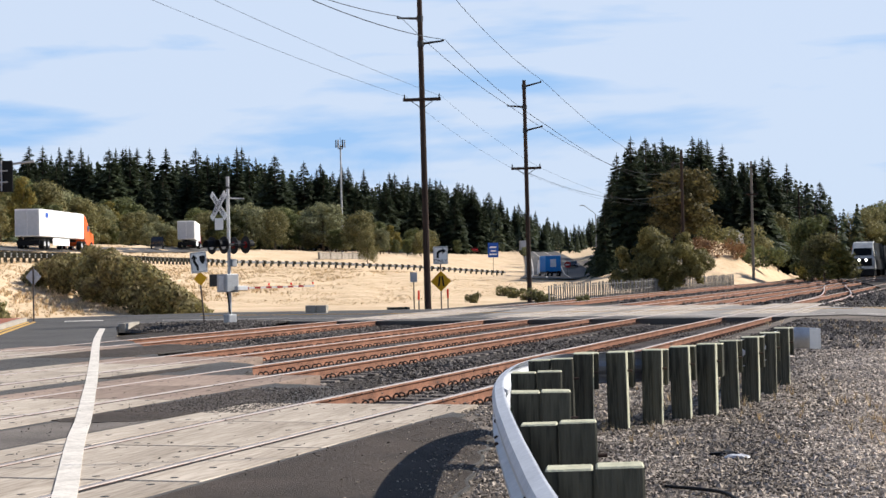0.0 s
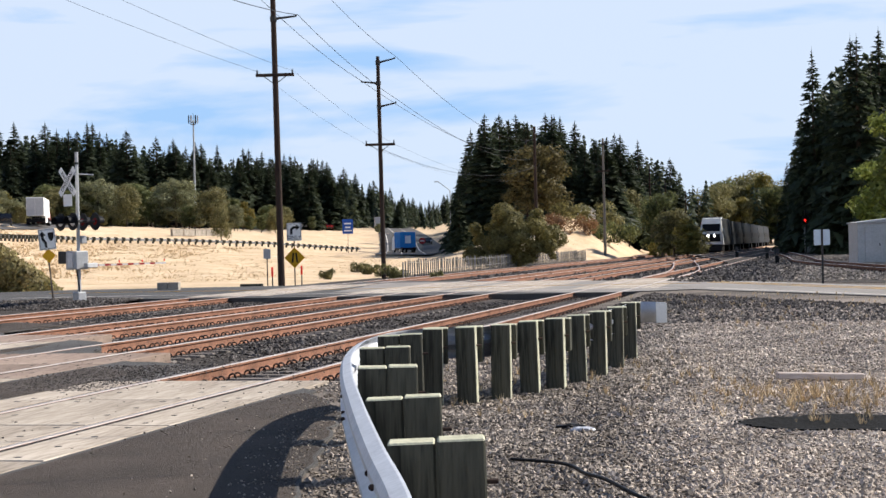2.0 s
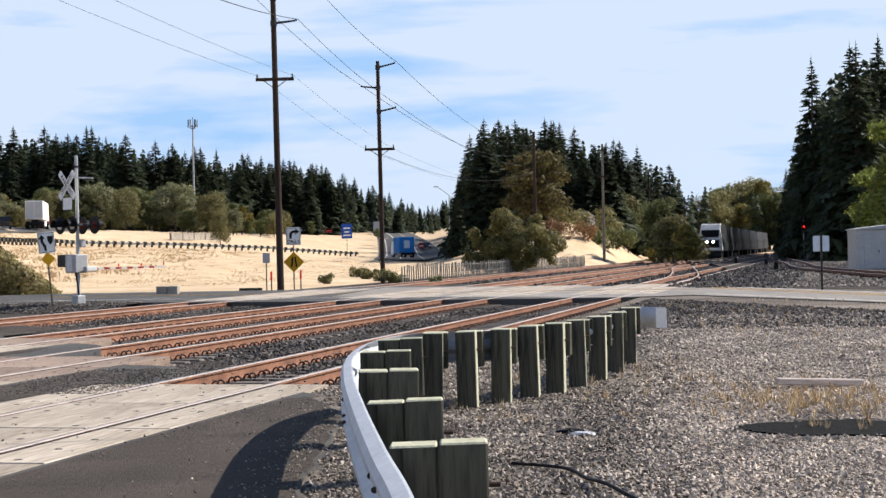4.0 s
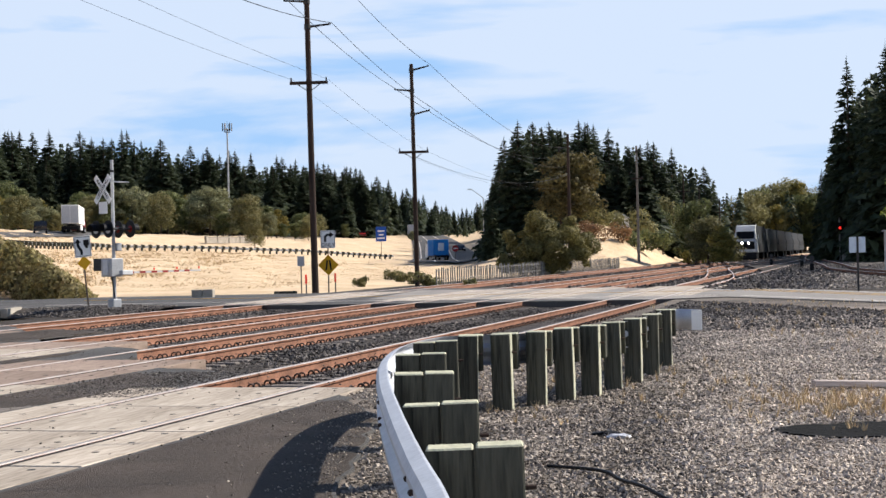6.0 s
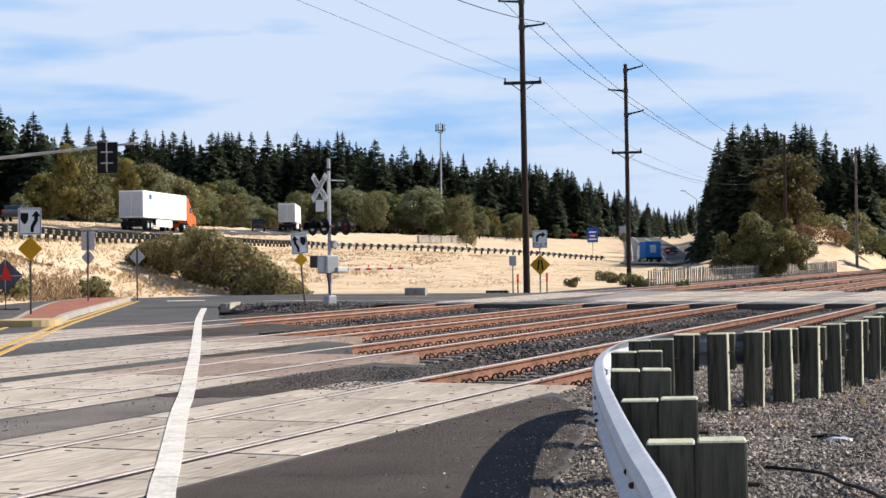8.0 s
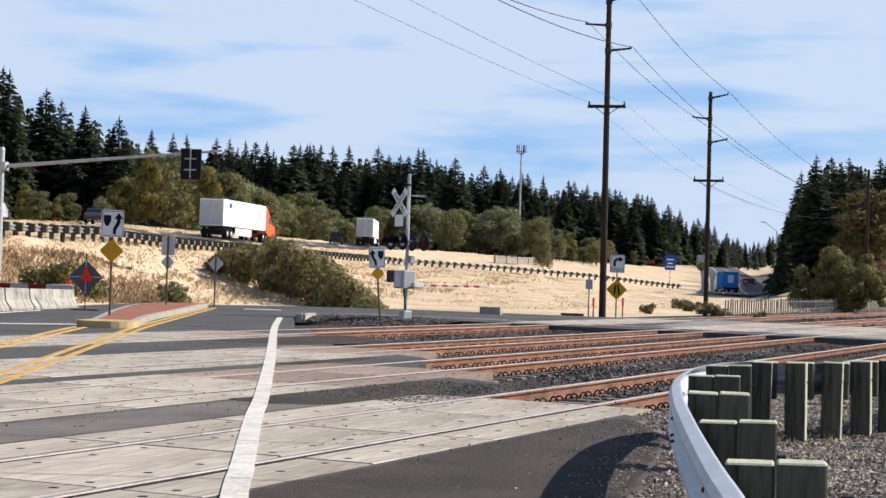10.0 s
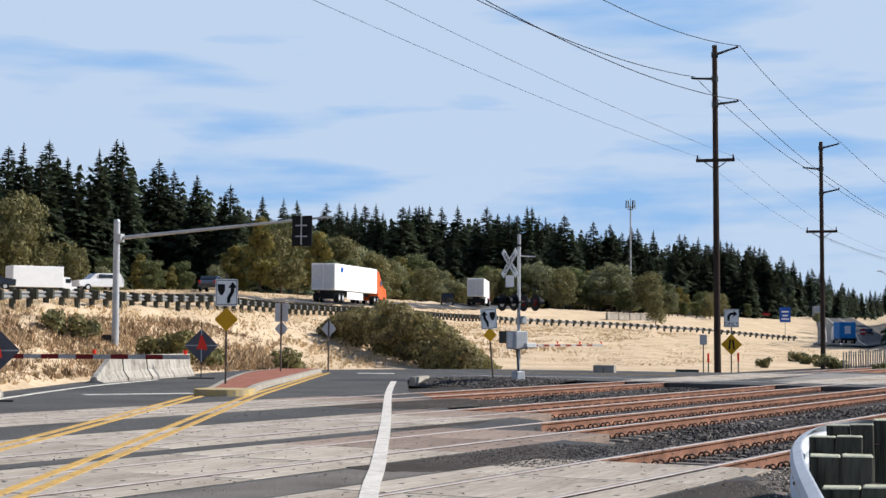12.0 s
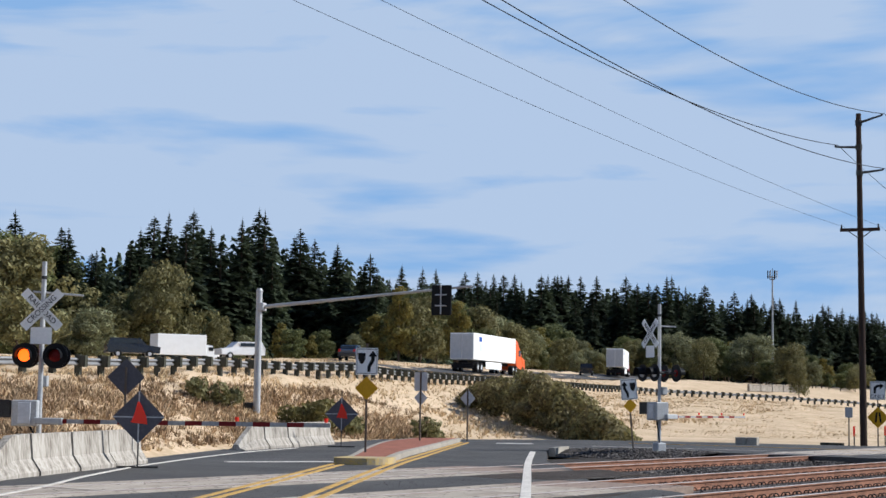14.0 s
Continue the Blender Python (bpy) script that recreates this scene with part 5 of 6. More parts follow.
            part("side_mark", boxed((0.6, 0.02, 0.9), pose(-7.4, s * 1.285, 2.6)), M["sign_blue_white"], t, "pale blue trailer graphic")
    part("chassis", boxed((15.0, 1.0, 0.28), pose(-2.0, 0, 1.05)), M["black"], g)
    part("bumper", boxed((0.12, 2.3, 0.5), pose(-9.8, 0, 0.6)), M["black"], g)
    c = part("cab", side_profile([(6.6, 0.55), (9.9, 0.55), (10.1, 0.9), (10.05, 1.75), (8.75, 2.05), (8.2, 3.0), (7.4, 3.75), (6.7, 3.9), (6.6, 3.5)], 2.45, 0.12), M[cab], g, "sleeper cab")
    for s in (-1, 1):
        part("side_window", boxed((0.75, 0.03, 0.65), pose(8.05, s * 1.18, 2.45)), M["glass_dark"], c)
        part("headlamp", boxed((0.12, 0.35, 0.28), pose(10.04, s * 0.95, 1.2), 0.03), M["zinc"], c)
    part("windscreen", boxed((0.04, 2.0, 0.95), pose(8.52, 0, 2.55, 0, -30, 0)), M["glass_dark"], c)
    for xx in (-8.6, -7.3, 4.9, 6.2, 9.1):
        for s in (-1, 1):
            wheel(g, xx, s * 1.08, 0.5, 0.36 if xx > 8 else 0.5)
    return g


def box_truck(x, y, heading, label, body="white", L=6.0):
    g = thing("box_truck", place_on_road(x, y, heading), label, "truck", "trucks")
    part("body", boxed((L, 2.4, 2.4), pose(-0.6, 0, 2.15), 0.04), M[body], g, "plain white cargo box")
    c = part("cab", side_profile([(L / 2 - 0.5, 0.5), (L / 2 + 1.5, 0.5), (L / 2 + 1.55, 1.25), (L / 2 + 0.6, 1.45), (L / 2 + 0.25, 2.15), (L / 2 - 0.5, 2.2)], 2.1, 0.1), M["white"], g)
    for s in (-1, 1):
        part("side_window", boxed((0.6, 0.03, 0.45), pose(L / 2 + 0.05, s * 1.0, 1.75)), M["glass_dark"], c)
    part("windscreen", boxed((0.04, 1.7, 0.65), pose(L / 2 + 0.46, 0, 1.82, 0, -26, 0)), M["glass_dark"], c)
    part("chassis", boxed((L, 0.9, 0.25), pose(0, 0, 0.75)), M["black"], g)
    for xx in (-L / 2 + 0.9, L / 2 + 0.75):
        for s in (-1, 1):
            wheel(g, xx, s * 0.95, 0.4, 0.28)
    return g


def car(x, y, heading, paint, kind, label):
    g = thing("car", place_on_road(x, y, heading), label, "car", "cars")
    if kind == "suv":
        b = [(-2.3, 0.4), (2.3, 0.4), (2.35, 0.95), (1.2, 1.12), (0.55, 1.68), (-2.0, 1.72), (-2.35, 1.05)]
        roofz, wx = 1.4, (-0.75, 2.1)
    else:
        b = [(-2.2, 0.35), (2.2, 0.35), (2.25, 0.75), (1.0, 0.92), (0.4, 1.4), (-1.2, 1.42), (-1.9, 0.98), (-2.25, 0.9)]
        roofz, wx = 1.17, (-0.45, 1.4)
    body = part("body", side_profile(b, 1.8, 0.12), M[paint], g)
    for s in (-1, 1):
        part("side_window", boxed((wx[1], 0.03, 0.36), pose(wx[0], s * 0.84, roofz), 0.01), M["glass_dark"], body)
        part("headlamp", boxed((0.08, 0.35, 0.14), pose(2.28, s * 0.65, 0.72)), M["zinc"], body)
        part("tail_lamp", boxed((0.06, 0.22, 0.24), pose(-2.30, s * 0.72, 0.88), 0.02), M["red"], body)
    part("rear_window", boxed((0.04, 1.35, 0.42), pose(-2.13 if kind == "suv" else -1.60, 0, 1.38 if kind == "suv" else 1.22, 0, 14 if kind == "suv" else 52, 0)), M["glass_dark"], body)
    part("bumper", boxed((0.14, 1.7, 0.24), pose(-2.32, 0, 0.52), 0.04), M["dark_steel"], body)
    for xx in (-1.4, 1.4):
        for s in (-1, 1):
            wheel(g, xx, s * 0.82, 0.33, 0.22)
    return g


x, y = at(17.5, 182)
semi_truck(x, y, 91, "orange_paint", "white", "white box trailer behind a bright orange tractor on the freeway")
x, y = at(13.1, 262)
semi_truck(x, y, 100, "maroon", "white", "white and maroon trailer truck on the freeway")
x, y = at(27.9, 196)
box_truck(x, y, 50, "plain white box truck on the freeway")
x, y = at(29.6, 150)
car(x, y, 40, "car_black", "suv", "black car behind the freeway guardrail")
x, y = at(14.2, 240)
car(x, y, 105, "car_black", "suv", "black van on the freeway")
x, y = at(22.2, 160)
car(x, y, 100, "car_blue", "saloon", "dark blue saloon on the freeway")
x, y = at(26.0, 165)
car(x, y, 230, "car_white", "suv", "white pickup on the freeway")
x, y = at(8.7, 352)
semi_truck(x, y, 100, "maroon", "white", "white trailer truck far along the freeway", False)
x, y = at(8.0, 350)
car(x, y, 110, "car_black", "saloon", "dark car far along the freeway")
x, y = at(4.4, 415)
car(x, y, 110, "car_white", "suv", "white van far along the freeway")
x, y = at(3.5, 430)
car(x, y, 110, "red", "saloon", "red car far along the freeway")
x, y = at(1.75, 470)
box_truck(x, y, 95, "far truck at the top of the ramp", "door_grey", 5.0)
x, y = at(0.1, 330)
car(x, y, 272, "car_black", "saloon", "dark car coming down the ramp")


def container_truck():
    x, y = at(0.85, 262)
    g = thing("container_truck", place_on_road(x, y, 103), "blue shipping container on a truck by the ramp", "truck", "trucks")
    b = part("container", boxed((4.4, 2.44, 2.5), pose(0.3, 0, 2.0), 0.04), M["container_blue"], g, "bright blue ribbed container")
    for k in range(9):
        part("rib", boxed((0.12, 2.5, 2.2), pose(-1.5 + 0.43 * k, 0, 2.0)), M["container_blue"], b)
    part("panel", boxed((0.04, 0.9, 1.2), pose(-1.92, 0, 2.1)), M["sign_blue_white"], b, "pale emblem")
    part("chassis", boxed((6.4, 2.2, 0.3), pose(0.3, 0, 0.65)), M["black"], g)
    part("cab", side_profile([(2.9, 0.5), (4.8, 0.5), (4.8, 1.5), (4.4, 2.6), (2.9, 2.7)], 2.3, 0.08), M["white"], g)
    for xx in (-1.8, -0.7, 4.0):
        for s in (-1, 1):
            wheel(g, xx, s * 0.95, 0.45, 0.3)


container_truck()


# ---- train ----
def train():
    ang = math.degrees(math.atan2(TD.y, TD.x))
    p = track_xy(212, TRACKS[2])
    g = thing("train", pose(p.x, p.y, 0.0, 0, 0, ang + 180), "white-nosed diesel passenger train with headlights on", "train")
    loco = part("locomotive", side_profile([(-20, 0.9), (-0.6, 0.9), (0.0, 1.25), (0.05, 2.1), (-0.7, 3.5), (-1.5, 4.15), (-3, 4.3), (-20, 4.3)], 3.0, 0.28), M["train_shade_dark"], g, "locomotive body darkened for shade behind a pale rounded nose")
    nose = part("nose", side_profile([(-1.6, 0.95), (-0.2, 0.95), (0.10, 1.3), (0.16, 2.1), (-0.15, 2.75), (-0.62, 3.6), (-1.4, 4.3), (-3.4, 4.42), (-3.4, 4.2), (-1.6, 3.9)], 3.04, 0.32), M["train_white"], loco, "pale rounded nose of the locomotive")
    part("windscreen", boxed((0.10, 2.2, 1.05), pose(-0.36, 0, 3.12, 0, -28, 0), 0.08), M["black"], nose)
    part("nose_mask", boxed((0.10, 2.3, 0.95), pose(0.12, 0, 1.85), 0.05), M["black"], nose, "black nose panel")
    part("skirt", boxed((0.16, 2.7, 0.3), pose(0.06, 0, 1.15), 0.04), M["white"], nose, "white band below the nose")
    part("roof_pod", boxed((3.0, 2.2, 0.25), pose(-4.5, 0, 4.4), 0.06), M["train_shade_dark"], loco)
    part("side_stripe", boxed((3.0, 0.05, 2.2), pose(-5.0, -1.51, 2.7)), M["red"], loco, "red swoosh on the side")
    part("pilot", boxed((0.5, 2.7, 0.8), pose(-0.2, 0, 0.55), 0.08), M["train_shade_dark"], loco)
    for s in (-1, 1):
        bm = bmesh.new()
        bmesh.ops.create_uvsphere(bm, u_segments=12, v_segments=8, radius=0.15, matrix=pose(0.19, s * 0.40, 2.12) @ Matrix.Diagonal((0.3, 1, 1, 1)))
        part("headlight", bm, M["headlight"], loco, "bright white headlight")
        part("side_panel", boxed((17.0, 0.04, 1.1), pose(-11.0, s * 1.5, 1.5)), M["train_shade_dark"], loco, "dark lower side band")
        part("side_window", boxed((0.9, 0.04, 0.7), pose(-2.6, s * 1.42, 2.9)), M["glass_dark"], loco)
    part("bogie", boxed((4.0, 2.5, 0.8), pose(-4, 0, 0.5), 0.05), M["black"], loco)
    part("bogie", boxed((4.0, 2.5, 0.8), pose(-16, 0, 0.5), 0.05), M["black"], loco)
    for k in range(5):
        x0 = -21.2 - 26.4 * k
        # coach sides carry the trees' shade in their dark colour
        c = part("coach", side_profile([(x0 - 25.5, 0.9), (x0, 0.9), (x0, 3.7), (x0 - 0.3, 4.15), (x0 - 25.2, 4.15), (x0 - 25.5, 3.7)], 3.0, 0.2), M["train_shade_dark"], g, "passenger coach")
        for s in (-1, 1):
            part("window_band", boxed((22.0, 0.04, 0.75), pose(x0 - 12.7, s * 1.49, 2.35)), M["black"], c)
            part("side_panel", boxed((25.0, 0.03, 0.75), pose(x0 - 12.7, s * 1.505, 1.35)), M["train_shade_dark"], c)
        for q in (4, 21.5):
            part("bogie", boxed((3.2, 2.5, 0.8), pose(x0 - q, 0, 0.5), 0.05), M["black"], c)


train()


def white_shed():
    x, y = at(-5.35, 206)
    g = thing("garden_shed", pose(x, y, height(x, y) - 0.2, 0, 0, 20), "small white shed with a pitched roof on the bank", "shed")
    part("body", boxed((1.5, 2.2, 1.5), pose(0, 0, 0.75), 0.02), M["white"], g)
    part("roof", side_profile([(-0.85, 1.48), (0.85, 1.48), (0, 2.0)], 2.4), M["shed_metal"], g, "pale metal roof")


white_shed()


# ---- trackside ----
def shed():
    g = thing("signal_shed", pose(26.6, 97.0, -0.02, 0, 0, -3), "silver-grey metal signal shed beside the siding", "shed")
    b = part("body", boxed((4.0, 2.6, 2.3), pose(0, 0, 1.2), 0.02), M["shed_metal"], g)
    part("roof", side_profile([(-2.1, 2.33), (2.1, 2.33), (2.1, 2.4), (0, 2.62), (-2.1, 2.4)], 2.8), M["shed_metal"], g)
    d = part("door", boxed((0.95, 0.05, 2.0), pose(-1.1, -1.32, 1.15), 0.01), M["shed_metal"], g, "grey metal door")
    part("handle", boxed((0.05, 0.06, 0.16), pose(-0.75, -1.36, 1.1)), M["dark_steel"], d)
    part("base", boxed((4.1, 2.7, 0.12), pose(0, 0, 0.04)), M["kerb"], g)
    for k in range(6):
        part("rib", boxed((0.03, 0.02, 2.2), pose(-0.4 + 0.45 * k, -1.31, 1.2)), M["shed_metal"], b)


shed()


def rail_signal(x, y, h, lit):
    g = thing("rail_signal", pose(x, y, 0), "slim railway signal mast with a red lamp", "rail signal", "rail signals")
    part("mast", tubed((0, 0, 0), (0, 0, h), 0.07, None, 8), M["zinc_dull"], g)
    part("ladder", boxed((0.35, 0.05, h - 0.4), pose(0.3, 0.1, h / 2)), M["dark_steel"], g)
    hd = part("head", boxed((0.5, 0.3, 1.1), pose(0, -0.15, h - 1.3), 0.05), M["black"], g)
    bm = bmesh.new()
    bmesh.ops.create_uvsphere(bm, u_segments=10, v_segments=6, radius=0.13, matrix=pose(0, -0.31, h - 1.3))
    part("lens", bm, M["lamp_red"], hd, "glowing red lens")
    part("box", boxed((0.8, 0.5, 1.2), pose(0.6, 0, 0.6), 0.02), M["zinc_dull"], g)


rail_signal(39.4, 175.7, 4.7, True)
for x, y in ((25.8, 128.0), (22.0, 106.0), (27.5, 150.0)):
    g = thing("switch_stand", pose(x, y, 0), "small dark switch stand beside the siding", "switch stand", "switch stands")
    part("stand", boxed((0.25, 0.25, 0.5), pose(0, 0, 0.22), 0.03), M["black"], g)
    part("target", boxed((0.3, 0.04, 0.35), pose(0, 0, 0.75), 0.01), M["dark_steel"], g)
    part("rod", tubed((0, 0, 0.3), (0, 0, 1.0), 0.025, None, 6), M["dark_steel"], g)


def fence():
    g = thing("fence", pose(0, 0, 0), "weathered pale picket fence along the tracks", "fence")
    line = spline([(-1.35, 84.5), (2.3, 102.0), (8.0, 130.0), (15.0, 161.0)], 12)
    pm = boxed((0.09, 0.06, 0.98), pose(0, 0, 0.44), 0.01)
    me = bpy.data.meshes.new("picket")
    pm.to_mesh(me), pm.free()
    me.materials.append(M["picket"])
    rng = random.Random(8)
    for p, ang in tie_run(line, 0.56):
        q = part("picket", me, None, g)
        q.matrix_basis = pose(p.x, p.y, -0.05, rng.uniform(-2, 2), rng.uniform(-3, 3), ang + 90) @ Matrix.Diagonal((1, 1, rng.uniform(0.92, 1.08), 1))
    for h in (0.3, 0.75):
        vs, fs = [], []
        for p in line:
            for dz in (0.012, -0.012):
                vs.append((p.x + 0.06, p.y, h + dz))
        for i in range(len(line) - 1):
            fs.append((2 * i, 2 * i + 1, 2 * i + 3, 2 * i + 2))
        r = part("rail", mesh_from("rail", vs, fs, M["picket"]), None, g)
        m = r.modifiers.new("thick", "SOLIDIFY")
        m.thickness = 0.03


fence()


def street_lamp(x, y, h):
    g = thing("street_lamp", pose(x, y, height(x, y)), "slim grey street lamp by the ramp", "street lamp")
    part("pole", tubed((0, 0, 0), (0, 0, h - 1.2), 0.1, 0.07, 10), M["zinc_dull"], g)
    part("arm", tubed((0, 0, h - 1.2), (-1.6, 0, h), 0.05, 0.04, 8), M["zinc_dull"], g)
    part("head", boxed((0.7, 0.25, 0.12), pose(-1.85, 0, h + 0.02), 0.03), M["zinc_dull"], g)


street_lamp(2.95, 235.0, 9.6)


def phone_tower():
    g = thing("phone_tower", pose(-49.8, 356.5, height(-49.8, 356.5)), "slim pale mobile phone mast with antennas above the trees", "mast")
    h = 30.8 - height(-49.8, 356.5)
    part("mast", tubed((0, 0, 0), (0, 0, h - 1.2), 0.24, 0.16, 12), M["zinc_dull"], g)
    part("platform", tubed((0, 0, h - 2.1), (0, 0, h - 2.0), 0.6, None, 12), M["dark_steel"], g)
    for k in range(6):
        a = k * math.pi / 3 + 0.2
        part("antenna", boxed((0.22, 0.16, 1.7), pose(0.95 * math.cos(a), 0.95 * math.sin(a), h - 1.0)), M["dark_steel"] if k % 2 else M["zinc_dull"], g)
        part("bracket", tubed((0, 0, h - 1.7), (0.95 * math.cos(a), 0.95 * math.sin(a), h - 1.4), 0.05, None, 5), M["dark_steel"], g)
    part("spike", tubed((0, 0, h - 1.2), (0, 0, h + 0.3), 0.05, None, 6), M["dark_steel"], g)


phone_tower()

g = thing("utility_cabinet", pose(-10.9, 70.0, -0.1, 0, 0, -5), "low grey utility cabinet beside the road", "cabinet")
for s in (-0.29, 0.29):
    part("body", boxed((0.44, 0.4, 0.36), pose(s * 0.8, 0, 0.24), 0.02), M["kerb"], g)
part("base", boxed((1.25, 0.6, 0.08), pose(0, 0, 0.03)), M["kerb"], g)
g = thing("debris_pile", pose(-7.9, 74.2, -0.05), "small pile of dark timber offcuts on the verge", "debris")
for k in range(5):
    part("timber", boxed((0.26, 0.16, 0.12), pose(-0.36 + 0.18 * k, random.uniform(-0.1, 0.1), 0.08, 0, 0, random.uniform(-30, 30)), 0.01), M["wood"], g)

# gravel lot: timber, cable, litter and pothole
g = thing("timber_plank", pose(4.26, 18.15, 0.045, 0, 2, 2), "bleached squared timber lying on the gravel", "timber")
part("plank", boxed((0.95, 0.14, 0.07), None, 0.01), M["bleached"], g)


def cable():
    vs, fs = [], []
    line = spline([(0.62, 12.1, 0.0), (0.95, 11.55, 0.03), (1.06, 11.1, 0.02), (1.14, 10.6, 0.05), (1.32, 9.9, 0.02), (1.6, 9.2, 0.03), (1.7, 8.4, 0.01)], 10)
    for p in line:
        for k in range(6):
            a = math.pi / 3 * k
            vs.append((p.x + 0.013 * math.cos(a), p.y, p.z + 0.013 * math.sin(a)))
    for i in range(len(line) - 1):
        for k in range(6):
            q, r = i * 6 + k, i * 6 + (k + 1) % 6
            fs.append((q, r, r + 6, q + 6))
    return tagged(part("cable", mesh_from("cable", vs, fs, M["black"], smooth=True)), "black rubber cable lying in the gravel", "cable")


cable()
g = thing("litter", pose(1.3, 14.0, -0.02) @ Matrix.Diagonal((0.6, 0.6, 0.5, 1)), "crumpled plastic sheet and dark scrap on the gravel", "litter")
bm = bmesh.new()
bmesh.ops.create_icosphere(bm, subdivisions=2, radius=0.14, matrix=Matrix.Diagonal((1.3, 0.7, 0.35, 1)))
for v in bm.verts:
    v.co += Vector((random.uniform(-0.03, 0.03), random.uniform(-0.03, 0.03), random.uniform(-0.015, 0.03)))
part("sheet", bm, M["plastic"], g)
bm = bmesh.new()
bmesh.ops.create_icosphere(bm, subdivisions=2, radius=0.16, matrix=pose(-0.15, 0.35, 0.0) @ Matrix.Diagonal((1.4, 0.6, 0.4, 1)))
for v in bm.verts:
    v.co += Vector((random.uniform(-0.04, 0.04), random.uniform(-0.04, 0.04), random.uniform(-0.02, 0.03)))
part("scrap", bm, M["black"], g, "dark scrap")
# no real hollow: a flat disc whose black stands for the pit's shadow
g = thing("painted_pit", pose(3.45, 14.1, -0.012), "flat black patch standing for the shadow in a gravel pit", "pit")
pts = [(0.78 * math.cos(a) * (1 + 0.12 * math.sin(3 * a) + random.uniform(-0.1, 0.1)), 0.62 * math.sin(a) * (1 + 0.1 * math.cos(5 * a) + random.uniform(-0.12, 0.12))) for a in np.linspace(0, 2 * math.pi, 44, endpoint=False)]
part("soil", prism(pts, -0.02, 0.006), M["pit_shade"], g)


# ---- trees ----
def conifer_mesh(name, seed, h=20.0, r=3.4, branches=540, sprays=11):
    """Drooping boughs all round a trunk, each a row of pointed needle sprays."""
    rng = np.random.default_rng(seed)
    n = branches
    f = 1 - rng.uniform(0, 1, n) ** 0.92
    lean = 1 + 0.12 * np.sin(f * 17 + seed) * (1 - f)
    a = np.arange(n) * 2.39996 + rng.normal(0, 0.3, n)
    L = r * (1 - f) ** 0.80 * rng.choice([0.72, 0.86, 0.96, 1.04, 1.2], n) * lean + 0.03
    z = h * (0.03 + 0.95 * f) + rng.normal(0, 0.12, n)
    rise = np.interp(f, [0, 0.5, 0.9, 1.0], [-0.30, -0.12, 0.18, 0.7])
    s = rng.uniform(0.22, 1.0, (n, sprays)) ** 0.75
    q = (0.10 + 0.86 * (1 - f) ** 0.8)[:, None] * rng.uniform(0.65, 1.35, (n, sprays))
    ang = a[:, None] + rng.normal(0, 0.10, (n, sprays))
    ca, sa = np.cos(ang), np.sin(ang)
    c = np.stack([ca * L[:, None] * s, sa * L[:, None] * s, z[:, None] + L[:, None] * s * (rise[:, None] + 0.22 - 0.34 * s)], -1)
    turn = ang + rng.normal(0, 0.75, (n, sprays))
    along = np.stack([np.cos(turn), np.sin(turn), rise[:, None] - 0.45 * s + rng.normal(0, 0.22, (n, sprays))], -1) * q[..., None]
    roll = rng.normal(0, 0.5, (n, sprays))
    side = np.stack([-np.sin(turn) * np.cos(roll), np.cos(turn) * np.cos(roll), np.sin(roll)], -1) * (q * 0.42)[..., None]
    vs = np.stack([c - along * 0.45 - side, c - along * 0.45 + side, c + along * 0.75], 2).reshape(-1, 3)
    tip = np.array([(0.07, 0, h * 0.93), (-0.05, 0.06, h * 0.93), (0, 0, h * 1.015)])
    vs = np.concatenate([vs, tip])
    return mesh_from(name, vs.tolist(), np.arange(len(vs)).reshape(-1, 3).tolist(), M["fir"])


def trunk_mesh(name, h, r, seed, limbs=0, spread=0.0, base=0.25):
    rng = np.random.default_rng(seed)
    bm = bmesh.new()
    tube(bm, (0, 0, -0.4), (0, 0, h), r, r * 0.15, 8)
    for i in range(limbs):
        z = h * rng.uniform(base, 0.75)
        a = rng.uniform(0, 6.28)
        s = spread * rng.uniform(0.5, 0.9)
        tube(bm, (0, 0, z), (math.cos(a) * s, math.sin(a) * s, z + h * rng.uniform(0.12, 0.35)), r * 0.4, r * 0.08, 6)
    me = bpy.data.meshes.new(name)
    bm.to_mesh(me)
    bm.free()
    me.materials.append(M["bark"])
    return me


def leaves_on(lobes, n, size, rng, squash=0.8):
    """Leaf clumps scattered on the shells of uneven lobes (x, y, z, radius)."""
    L = np.array(lobes, float)
    wgt = L[:, 3] ** 2
    pick = rng.choice(len(L), n, p=wgt / wgt.sum())
    d = rng.standard_normal((n, 3))
    d /= np.linalg.norm(d, axis=1)[:, None]
    c = L[pick, :3] + d * (L[pick, 3] * rng.uniform(0.62, 1.12, n))[:, None] * np.array([1, 1, squash])
    facing = d + 0.38 * rng.standard_normal((n, 3))
    t1 = np.cross(rng.standard_normal((n, 3)), facing)
    t1 /= np.linalg.norm(t1, axis=1)[:, None] + 1e-6
    t2 = np.cross(t1, facing)
    t2 /= np.linalg.norm(t2, axis=1)[:, None] + 1e-6
    q = (size * rng.uniform(0.5, 1.35, n))[:, None]
    vs = np.stack([c - t1 * q - t2 * q * 0.5, c - t1 * q * 0.2 + t2 * q * 0.8, c + t1 * q], 1).reshape(-1, 3)
    return vs, np.arange(3 * n).reshape(-1, 3)


def crown_mesh(name, seed, h, w, lobes, n, size, mat, low=0.12, shape=0.42):
    rng = np.random.default_rng(seed)
    cs = []
    for i in range(lobes):
        z = h * (low + (1 - low) * rng.uniform(0.08, 0.9))
        f = (z / h - low) / (1 - low)
        rad = w / 2 * max(0.12, 1 - abs(f - shape) ** 1.6 * 1.7) * rng.uniform(0.2, 0.8)
        a = rng.uniform(0, 6.28)
